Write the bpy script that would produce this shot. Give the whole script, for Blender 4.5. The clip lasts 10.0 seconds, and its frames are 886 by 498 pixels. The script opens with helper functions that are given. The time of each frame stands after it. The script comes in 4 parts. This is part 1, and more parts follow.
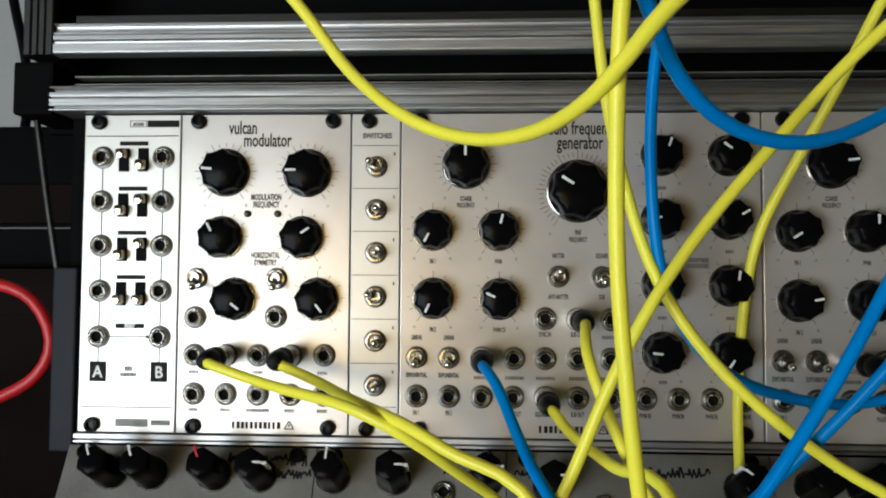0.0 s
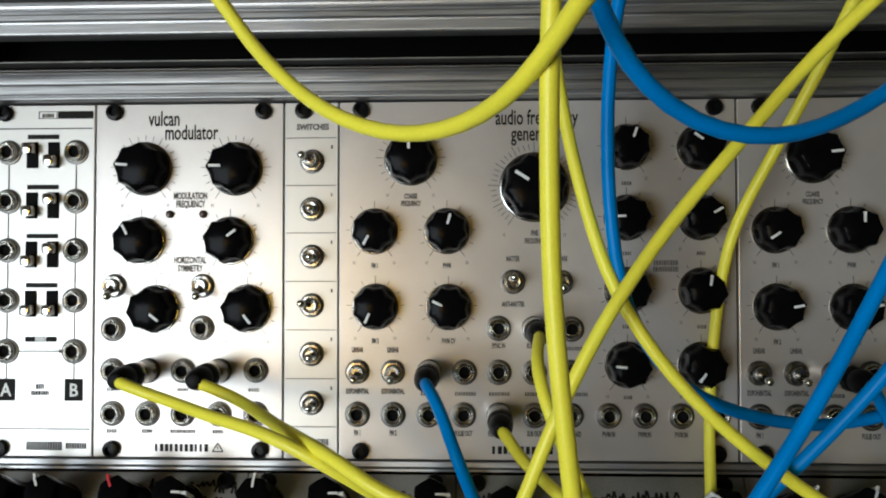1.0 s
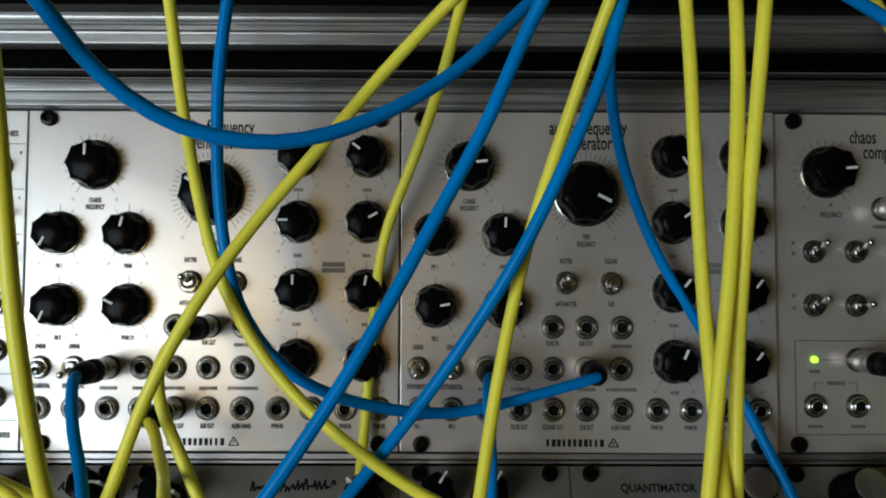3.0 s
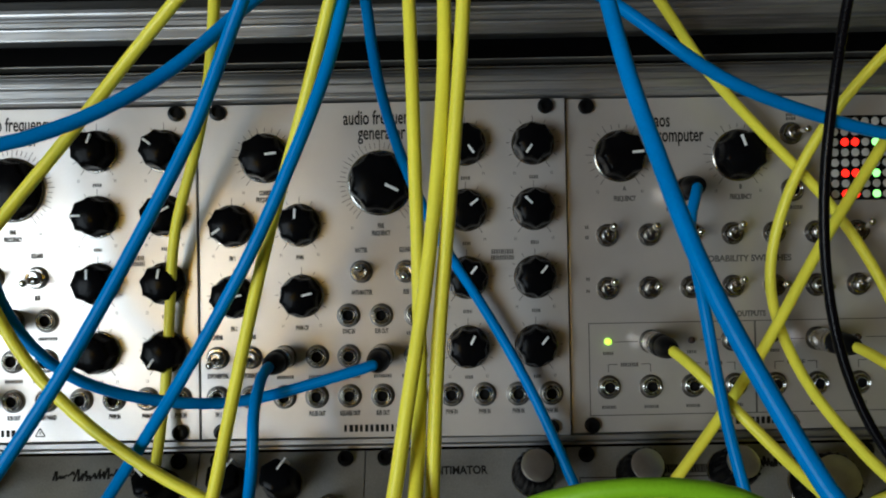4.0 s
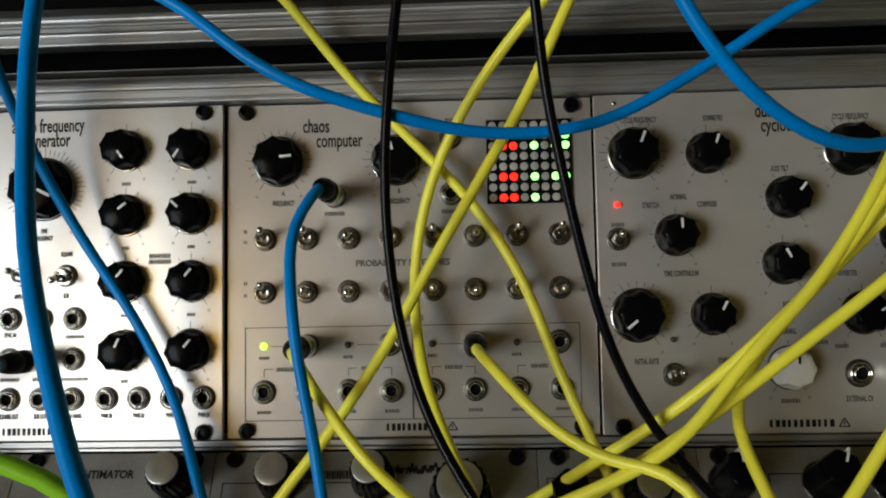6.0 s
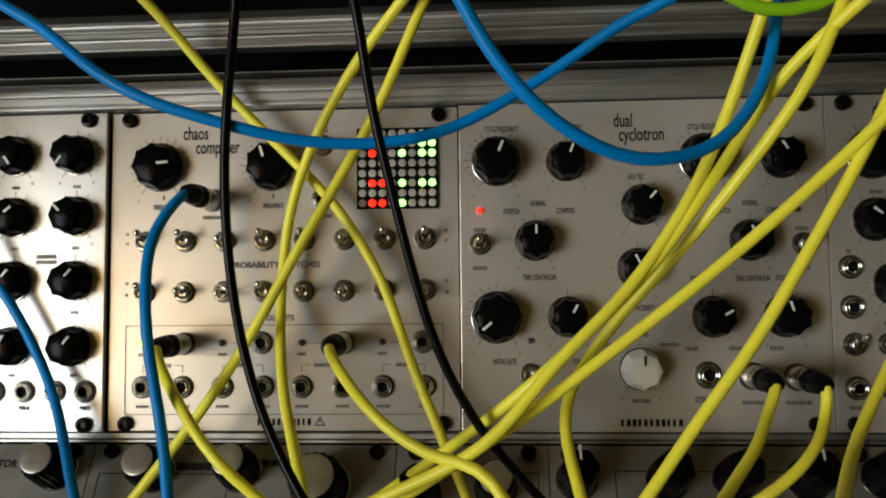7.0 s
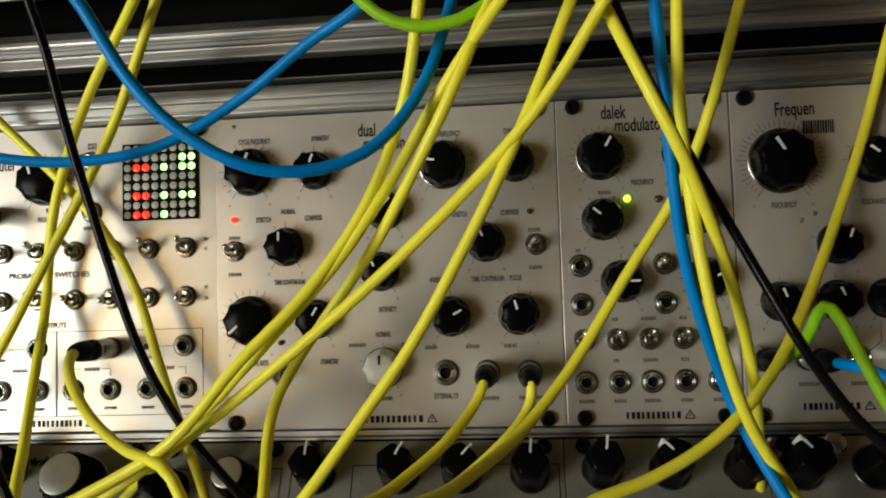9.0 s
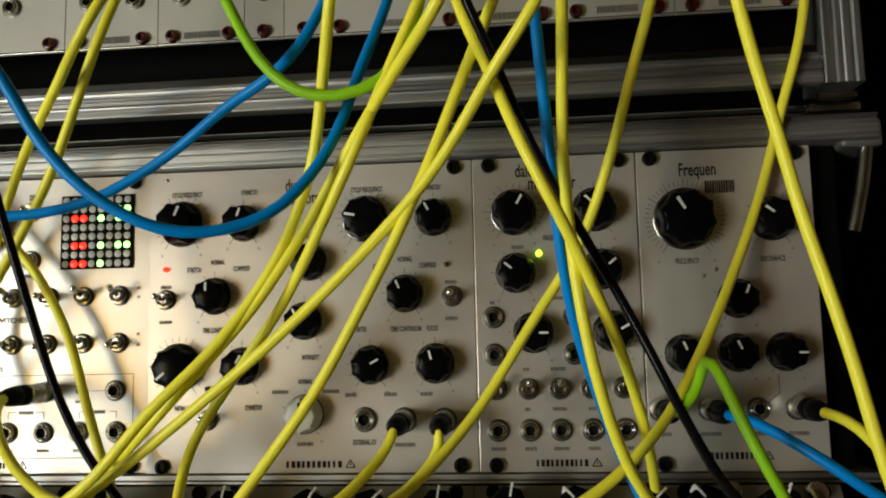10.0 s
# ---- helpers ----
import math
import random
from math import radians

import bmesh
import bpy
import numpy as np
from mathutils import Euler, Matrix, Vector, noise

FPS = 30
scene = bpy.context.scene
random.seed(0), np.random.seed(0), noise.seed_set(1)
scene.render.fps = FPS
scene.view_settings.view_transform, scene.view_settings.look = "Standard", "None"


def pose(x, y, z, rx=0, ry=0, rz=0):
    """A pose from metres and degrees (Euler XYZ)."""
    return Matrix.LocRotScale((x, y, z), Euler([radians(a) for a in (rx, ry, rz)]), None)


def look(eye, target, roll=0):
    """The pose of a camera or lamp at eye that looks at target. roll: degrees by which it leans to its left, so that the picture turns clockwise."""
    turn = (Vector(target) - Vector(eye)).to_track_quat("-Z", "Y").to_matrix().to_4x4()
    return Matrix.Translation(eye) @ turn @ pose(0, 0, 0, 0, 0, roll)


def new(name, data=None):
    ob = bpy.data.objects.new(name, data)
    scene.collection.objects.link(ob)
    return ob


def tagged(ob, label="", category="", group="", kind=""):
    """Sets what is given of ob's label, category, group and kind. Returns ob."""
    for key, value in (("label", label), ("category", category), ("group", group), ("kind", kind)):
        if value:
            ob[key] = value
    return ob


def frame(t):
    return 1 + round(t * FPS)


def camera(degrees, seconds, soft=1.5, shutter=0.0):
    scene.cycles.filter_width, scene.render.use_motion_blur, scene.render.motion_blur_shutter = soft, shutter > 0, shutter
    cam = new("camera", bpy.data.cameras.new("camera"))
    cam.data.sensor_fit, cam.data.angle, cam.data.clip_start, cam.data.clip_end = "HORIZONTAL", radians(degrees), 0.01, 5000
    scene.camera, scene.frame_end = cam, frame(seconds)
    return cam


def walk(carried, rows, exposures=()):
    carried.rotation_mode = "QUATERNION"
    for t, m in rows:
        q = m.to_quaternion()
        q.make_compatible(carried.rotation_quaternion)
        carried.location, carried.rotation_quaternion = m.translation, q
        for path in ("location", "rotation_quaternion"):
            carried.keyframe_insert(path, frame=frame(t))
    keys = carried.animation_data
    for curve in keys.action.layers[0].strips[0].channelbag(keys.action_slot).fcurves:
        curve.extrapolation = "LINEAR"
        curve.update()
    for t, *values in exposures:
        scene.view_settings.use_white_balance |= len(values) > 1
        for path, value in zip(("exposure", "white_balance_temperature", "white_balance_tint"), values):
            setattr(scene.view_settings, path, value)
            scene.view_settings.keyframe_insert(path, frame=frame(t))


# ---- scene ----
cam = camera(60.0, 10.0, 2.0)
PATH = [
    (0, (0.0328, -0.3045, 0.0604), (-0.0652, 1.6911, 0.1503), 0.34),
    (0.5, (0.0385, -0.2835, 0.0667), (-0.0683, 1.7128, 0.1230), -0.25),
    (1, (0.0491, -0.2752, 0.0678), (-0.0287, 1.7226, 0.1214), -0.07),
    (1.5, (0.0712, -0.2739, 0.0639), (0.0501, 1.7254, 0.1112), -0.93),
    (2, (0.0917, -0.2847, 0.0653), (0.0659, 1.7138, 0.1406), -0.80),
    (2.2, (0.1011, -0.2873, 0.0642), (0.0862, 1.7107, 0.1513), -0.30),
    (3.3, (0.1769, -0.2953, 0.0620), (0.1964, 1.7019, 0.1667), -0.02),
    (3.5, (0.1888, -0.3017, 0.0631), (0.2139, 1.6945, 0.1837), -0.62),
    (4, (0.2378, -0.2951, 0.0674), (0.2308, 1.7047, 0.0952), -1.04),
    (4.5, (0.2740, -0.2976, 0.0674), (0.2915, 1.7020, 0.1042), -0.62),
    (5, (0.3136, -0.2907, 0.0631), (0.3087, 1.7085, 0.1194), -0.96),
    (5.5, (0.3485, -0.2894, 0.0572), (0.3123, 1.7086, 0.1387), -0.98),
    (5.7, (0.3620, -0.2906, 0.0508), (0.2990, 1.7041, 0.1811), -1.05),
    (6.8, (0.4299, -0.2968, 0.0515), (0.3078, 1.6947, 0.1896), -0.68),
    (7, (0.4405, -0.3011, 0.0523), (0.3076, 1.6906, 0.1772), -0.55),
    (7.5, (0.4719, -0.3008, 0.0590), (0.2966, 1.6885, 0.1687), -0.26),
    (8, (0.5041, -0.3030, 0.0514), (0.3186, 1.6849, 0.1692), -0.73),
    (8.5, (0.5281, -0.3057, 0.0533), (0.3311, 1.6827, 0.1410), -1.98),
    (9, (0.5521, -0.3062, 0.0517), (0.3531, 1.6800, 0.1759), -1.75),
    (9.5, (0.5753, -0.3078, 0.0522), (0.3533, 1.6740, 0.2054), -1.78),
    (10, (0.5863, -0.3169, 0.0582), (0.3918, 1.6630, 0.2638), -1.32),
]
LIGHT = [(0.0, -0.72, 5850, 2), (0.5, -0.9, 5900, 3), (1.0, -0.9, 5850, 3), (2.0, -1.22, 5650, 2), (3.5, -0.98, 5600, 1), (4.5, -0.64, 5700, 2), (5.5, -0.52, 5800, 3), (7.5, -0.28, 6550, 1), (9.0, -0.04, 6600, -2), (10.0, -0.04, 6550, -2)]
walk(cam, [(t, look(eye, target, roll)) for t, eye, target, roll in PATH], LIGHT)

# ---- light: a daylit room, one window behind the camera to its left ----
world = bpy.data.worlds.new("world")
scene.world = world
world.use_nodes = True
sky = world.node_tree.nodes.new("ShaderNodeTexSky")
sky.sky_type, sky.sun_disc = "NISHITA", False
sky.sun_elevation, sky.sun_rotation = radians(35), radians(200)
world.node_tree.links.new(sky.outputs[0], world.node_tree.nodes["Background"].inputs[0])
world.node_tree.nodes["Background"].inputs[1].default_value = 0.1

WIN_X, WIN_Z, WIN_W, WIN_H, WIN_Y = -0.96, -0.22, 1.05, 0.9, -1.5
lamp = bpy.data.lights.new("window_daylight", "AREA")
lamp.shape, lamp.size, lamp.size_y, lamp.energy, lamp.color = "RECTANGLE", WIN_W, WIN_H, 52.0, (0.96, 0.98, 1.0)
daylight = new("window_daylight", lamp)
daylight.matrix_world = look((WIN_X, WIN_Y - 0.02, WIN_Z), (WIN_X, 0, WIN_Z))


# ---- materials ----
def material(name, color, rough=0.5, metal=0.0, spread=0.12, scale=60.0, fine=900.0, bump=0.0, tint=None, gloss=0.5, stretch=None):
    """Principled surface with blotches and grain in colour, roughness and relief."""
    m = bpy.data.materials.new(name)
    m.use_nodes = True
    n, l = m.node_tree.nodes, m.node_tree.links
    p = n["Principled BSDF"]
    p.inputs["Metallic"].default_value = metal
    p.inputs["Specular IOR Level"].default_value = gloss
    co = n.new("ShaderNodeTexCoord")
    big, small = n.new("ShaderNodeTexNoise"), n.new("ShaderNodeTexNoise")
    big.inputs["Scale"].default_value, big.inputs["Detail"].default_value = scale, 5
    small.inputs["Scale"].default_value, small.inputs["Detail"].default_value = fine, 3
    src = co.outputs["Object"]
    if stretch:
        brushed = n.new("ShaderNodeMapping")
        brushed.inputs["Scale"].default_value = stretch
        l.new(src, brushed.inputs["Vector"])
        src = brushed.outputs[0]
    for x in (big, small):
        l.new(src, x.inputs["Vector"])
    mix = n.new("ShaderNodeMix")
    mix.data_type = "RGBA"
    low = tint or [c * (1 - spread) for c in color]
    mix.inputs[6].default_value, mix.inputs[7].default_value = (*low, 1), (*[min(1, c * (1 + spread * 0.5)) for c in color], 1)
    add = n.new("ShaderNodeMath")
    add.operation = "MULTIPLY_ADD"
    l.new(small.outputs[0], add.inputs[0])
    add.inputs[1].default_value, add.inputs[2].default_value = 0.5, -0.25
    tot = n.new("ShaderNodeMath")
    l.new(big.outputs[0], tot.inputs[0])
    l.new(add.outputs[0], tot.inputs[1])
    ramp = n.new("ShaderNodeMapRange")
    ramp.inputs[1].default_value, ramp.inputs[2].default_value = 0.3, 0.7
    l.new(tot.outputs[0], ramp.inputs[0])
    l.new(ramp.outputs[0], mix.inputs[0])
    l.new(mix.outputs[2], p.inputs["Base Color"])
    rr = n.new("ShaderNodeMapRange")
    rr.inputs[3].default_value, rr.inputs[4].default_value = rough * 0.85, min(1, rough * 1.15)
    l.new(tot.outputs[0], rr.inputs[0])
    l.new(rr.outputs[0], p.inputs["Roughness"])
    if bump:
        b = n.new("ShaderNodeBump")
        b.inputs["Strength"].default_value, b.inputs["Distance"].default_value = bump, 0.0004
        l.new(small.outputs[0], b.inputs["Height"])
        l.new(b.outputs[0], p.inputs["Normal"])
    return m


def glowing(name, color, strength):
    m = material(name, color, 0.3)
    p = m.node_tree.nodes["Principled BSDF"]
    p.inputs["Emission Color"].default_value, p.inputs["Emission Strength"].default_value = (*color, 1), strength
    return m


M_PANEL = material("anodised_aluminium", (0.56, 0.525, 0.495), 0.33, 0.45, 0.1, 35, 2500, 0.03)
M_PANEL_W = material("pale_aluminium", (0.6, 0.58, 0.545), 0.36, 0.4, 0.05, 35, 2500, 0.03)
# silver panel aluminium with the lower row's shade mixed into its colour
M_PANEL_SHADE = material("shaded_aluminium", (0.26, 0.252, 0.236), 0.42, 0.5, 0.3, 40, 1500, 0.06)
M_RAIL = material("rail_aluminium", (0.42, 0.418, 0.42), 0.45, 0.9, 0.5, 60, 900, 0.1, stretch=(0.05, 1.0, 1.6))
# darkened copy of the rail aluminium, with shade put into the colour
M_RAIL2 = material("shaded_rail", (0.05, 0.05, 0.049), 0.48, 1.0, 0.4, 60, 900, 0.1, stretch=(0.05, 1.0, 1.6))
M_CHROME = material("nickel", (0.68, 0.665, 0.63), 0.14, 1.0, 0.1, 200, 2000)
M_WASHER = material("dull_washer", (0.14, 0.133, 0.124), 0.4, 1.0, 0.25, 300, 2500, 0.1)
M_STEEL = material("worn_steel", (0.32, 0.308, 0.288), 0.24, 1.0, 0.2, 200, 2000)
M_SPUN = material("spun_aluminium", (0.66, 0.65, 0.63), 0.34, 1.0, 0.12, 200, 2000, 0.05)
M_BLACK = material("black_plastic", (0.0035, 0.0035, 0.004), 0.2, 0.0, 0.3, 150, 1800, 0.02, gloss=0.04)
M_MATT = material("matt_black", (0.0025, 0.0025, 0.0027), 0.7, 0.0, 0.3, 60, 1200, 0.1, gloss=0.04)
M_HOLE = material("dark_socket", (0.004, 0.004, 0.004), 0.8, gloss=0.1)
M_SCREW = material("black_screw", (0.006, 0.006, 0.0065), 0.25, 0.0, 0.3, 300, 2000, gloss=0.1)
M_INK = material("black_ink", (0.016, 0.015, 0.014), 0.7, 0.0, 0.3, 200, 2500, gloss=0.12)
M_INK2 = material("grey_ink", (0.13, 0.122, 0.115), 0.7, 0.0, 0.25, 300, 2500, gloss=0.12)
M_WHITE = material("white_paint", (0.82, 0.82, 0.8), 0.5, 0.0, 0.06, 200, 2000)
M_IVORY = material("ivory_plastic", (0.84, 0.82, 0.75), 0.3, 0.0, 0.06, 100, 2000)
M_RED = material("red_paint", (0.6, 0.03, 0.04), 0.5)
M_YELLOW = material("yellow_rubber", (0.92, 0.85, 0.06), 0.38, 0.0, 0.08, 45, 1500, 0.08, gloss=0.4)
M_BLUE = material("blue_rubber", (0.002, 0.21, 0.62), 0.4, 0.0, 0.14, 45, 1500, 0.08, gloss=0.2)
M_GREEN = material("green_rubber", (0.27, 0.56, 0.012), 0.45, 0.0, 0.12, 45, 1500, 0.08, gloss=0.25)
M_CORD = material("black_rubber", (0.0035, 0.003, 0.0045), 0.25, 0.0, 0.3, 45, 1500, 0.08, gloss=0.12)
M_BOOT = material("boot_rubber", (0.004, 0.004, 0.0045), 0.4, 0.0, 0.3, 45, 1500, 0.08, gloss=0.06)
M_REDCORD = material("red_rubber", (0.5, 0.01, 0.015), 0.45, 0.0, 0.15, 45, 1500)
M_LED_OFF = material("led_clear", (0.55, 0.53, 0.5), 0.35, 0.0, 0.1, 400, 3000)
M_LED_DARK = material("led_unlit", (0.07, 0.045, 0.04), 0.25)
M_LED_RED = glowing("led_red", (1.0, 0.014, 0.006), 4)
M_LED_GREEN = glowing("led_green", (0.36, 1.0, 0.22), 3.5)
M_LED_LIME = glowing("led_lime", (0.6, 1.0, 0.06), 3)
M_LED_BLUE = glowing("led_blue", (0.1, 0.3, 1.0), 4)
M_AMBER = glowing("amber_fabric", (1.0, 0.56, 0.05), 18)
M_WALL = material("painted_plaster", (0.36, 0.36, 0.35), 0.9, 0.0, 0.06, 3, 120, 0.2)
M_DARKWALL = material("dark_plaster", (0.2, 0.15, 0.1), 0.9, 0.0, 0.15, 3, 120, 0.2)
M_EASTWALL = material("brown_plaster", (0.27, 0.2, 0.13), 0.9, 0.0, 0.06, 3, 120, 0.2)
M_FLOOR = material("floor_boards", (0.16, 0.1, 0.06), 0.5, 0.0, 0.3, 8, 200, 0.2)
M_DESK = material("desk_veneer", (0.05, 0.035, 0.028), 0.45, 0.0, 0.35, 12, 300, 0.1)
M_CHEEK = material("blue_black_paint", (0.01, 0.012, 0.018), 0.55, 0.0, 0.3, 60, 1200, 0.1, gloss=0.15)
M_BROWN = material("brown_cardboard", (0.009, 0.006, 0.0055), 0.85, 0.0, 0.25, 30, 600, gloss=0.05)
M_REDCAP = material("dark_red_cap", (0.05, 0.006, 0.006), 0.25, 0.0, 0.2, 200, 2000)

mm = 0.001


# ---- mesh helpers ----
def put(name, mesh, mat, parent, m=None, label=""):
    """A mesh as one object under a thing or a part."""
    ob = new(name, mesh)
    if mat and not mesh.materials:
        mesh.materials.append(mat)
    ob.parent = parent
    if m is not None:
        ob.matrix_basis = m
    return tagged(ob, label)


def part(name, bm, mat, parent, label="", m=None, smooth=True):
    mesh = bpy.data.meshes.new(name)
    bm.to_mesh(mesh)
    bm.free()
    for f in mesh.polygons:
        f.use_smooth = smooth
    if smooth:
        mesh.set_sharp_from_angle(angle=radians(38))
    return put(name, mesh, mat, parent, m, label)


def at(x, y, z=0.0, turn=0.0):
    """Millimetres on a panel: right, up, out; turn clockwise."""
    return pose(x * mm, y * mm, z * mm, 0, 0, -turn)


def thing(name, label, category, group="", m=None):
    ob = new(name)
    ob.empty_display_size = 0.01
    if m is not None:
        ob.matrix_basis = m
    return tagged(ob, label, category, group)


def box(bm, x0, x1, y0, y1, z0, z1, bevel=0.0):
    """Box in millimetres, with bevelled edges."""
    r = bmesh.ops.create_cube(bm, size=1.0, matrix=Matrix.Translation(((x0 + x1) / 2 * mm, (y0 + y1) / 2 * mm, (z0 + z1) / 2 * mm))
                              @ Matrix.Diagonal(((x1 - x0) * mm, (y1 - y0) * mm, (z1 - z0) * mm, 1)))
    if bevel:
        edges = {e for v in r["verts"] for e in v.link_edges}
        bmesh.ops.bevel(bm, geom=list(edges), offset=bevel * mm, segments=2, profile=0.6, affect="EDGES")
    return bm


def lathe(profile, segs=28, shape=None, cap=True):
    """Turned form from (radius, height) in millimetres; shape(angle, ring) scales the radius."""
    bm = bmesh.new()
    rings = []
    for k, (r, z) in enumerate(profile):
        ring = []
        for i in range(segs):
            a = 2 * math.pi * i / segs
            q = r * (shape(a, k) if shape else 1.0)
            ring.append(bm.verts.new((q * math.cos(a) * mm, q * math.sin(a) * mm, z * mm)))
        rings.append(ring)
    for a, b in zip(rings, rings[1:]):
        for i in range(segs):
            j = (i + 1) % segs
            bm.faces.new((a[i], a[j], b[j], b[i]))
    if cap:
        bm.faces.new(rings[-1])
    return bm


def mesh_of(name, bm, mat, smooth=True):
    mesh = bpy.data.meshes.new(name)
    bm.to_mesh(mesh)
    bm.free()
    for f in mesh.polygons:
        f.use_smooth = smooth
    if smooth:
        mesh.set_sharp_from_angle(angle=radians(38))
    mesh.materials.append(mat)
    return mesh


def tube(points, radius, sides=14, step=6.0):
    """Round cord through points (millimetres), smoothed."""
    P = [Vector(p) * mm for p in points]
    Q = [2 * P[0] - P[1]] + P + [2 * P[-1] - P[-2]]
    line = []
    for i in range(1, len(Q) - 2):
        a, b, c, d = Q[i - 1:i + 3]
        n = max(2, int((c - b).length / (step * mm)))
        for k in range(n):
            t = k / n
            line.append(0.5 * ((2 * b) + (c - a) * t + (2 * a - 5 * b + 4 * c - d) * t * t + (3 * b - a - 3 * c + d) * t ** 3))
    line.append(P[-1])
    for _ in range(2):
        line = [line[0]] + [(line[i - 1] + 2 * line[i] + line[i + 1]) / 4 for i in range(1, len(line) - 1)] + [line[-1]]
    bm = bmesh.new()
    rings, up = [], Vector((0.3, 1, 0.2)).normalized()
    for i, p in enumerate(line):
        t = (line[min(i + 1, len(line) - 1)] - line[max(i - 1, 0)]).normalized()
        up = (up - t * up.dot(t)).normalized()
        side = t.cross(up)
        rings.append([bm.verts.new(p + radius * mm * (math.cos(a) * up + math.sin(a) * side)) for a in (2 * math.pi * k / sides for k in range(sides))])
    for a, b in zip(rings, rings[1:]):
        for i in range(sides):
            bm.faces.new((a[i], a[(i + 1) % sides], b[(i + 1) % sides], b[i]))
    bm.faces.new(rings[0][::-1])
    bm.faces.new(rings[-1])
    return bm


def lettering(text, x, y, size, parent, mat=None, wide=0.62, name="lettering", out=0.12):
    """Printed words, condensed, centred at x, baseline y."""
    cu = bpy.data.curves.new(name, "FONT")
    cu.body, cu.size, cu.align_x, cu.extrude, cu.resolution_u = text, size * mm, "CENTER", 0.00003, 3
    cu.offset = 0.00012 if size > 5 else 0.00013
    tmp = new("tmp", cu)
    bpy.context.view_layer.update()
    mesh = bpy.data.meshes.new_from_object(tmp.evaluated_get(bpy.context.evaluated_depsgraph_get()))
    bpy.data.objects.remove(tmp)
    bpy.data.curves.remove(cu)
    mesh.materials.clear()
    return put(name, mesh, mat or M_INK2, parent, at(x, y, out) @ Matrix.Diagonal((wide, 1, 1, 1)))


def bars(x, y, w, h, parent, mat=None, seed=0, name="printed_mark", rows=1):
    """Writing too small to read, as upright bars of its size."""
    rnd = random.Random(seed + int(x * 7 + y * 13))
    bm = bmesh.new()
    h *= 1.25
    rh = h / rows
    for k in range(rows):
        cx, end = x - w / 2 * rnd.uniform(0.85, 1.0), x + w / 2
        while cx < end:
            bw = rnd.uniform(0.3, 0.62) * min(rh, 1.3)
            box(bm, cx, min(cx + bw, end), y - h / 2 + k * rh, y - h / 2 + (k + 0.82) * rh, 0.05, 0.14)
            cx += bw + 0.2 * min(rh, 1.3)
    return tagged(part(name, bm, mat or M_INK2, parent, smooth=False), kind="stuff")


def outline(x0, x1, y0, y1, parent, w=0.35, mat=None, name="printed_frame"):
    bm = bmesh.new()
    for a in ((x0, x1, y0, y0 + w), (x0, x1, y1 - w, y1), (x0, x0 + w, y0 + w, y1 - w), (x1 - w, x1, y0 + w, y1 - w)):
        box(bm, *a, 0.05, 0.13)
    return part(name, bm, mat or M_INK2, parent, smooth=False)


def lines(segs, parent, w=0.35, mat=None, name="printed_line"):
    bm = bmesh.new()
    for x0, y0, x1, y1 in segs:
        d = Vector((x1 - x0, y1 - y0, 0))
        q = bmesh.ops.create_cube(bm, size=1.0, matrix=pose((x0 + x1) / 2 * mm, (y0 + y1) / 2 * mm, 0.1 * mm, 0, 0, math.degrees(math.atan2(d.y, d.x)))
                                  @ Matrix.Diagonal((d.length * mm, w * mm, 0.08 * mm, 1)))
    return part(name, bm, mat or M_INK2, parent, smooth=False)


LOW = 62  # lean of the lower row, 90 upright

# ---- fittings that repeat on the panels ----
CACHE = {}


def cached(key, make):
    if key not in CACHE:
        CACHE[key] = make()
    return CACHE[key]


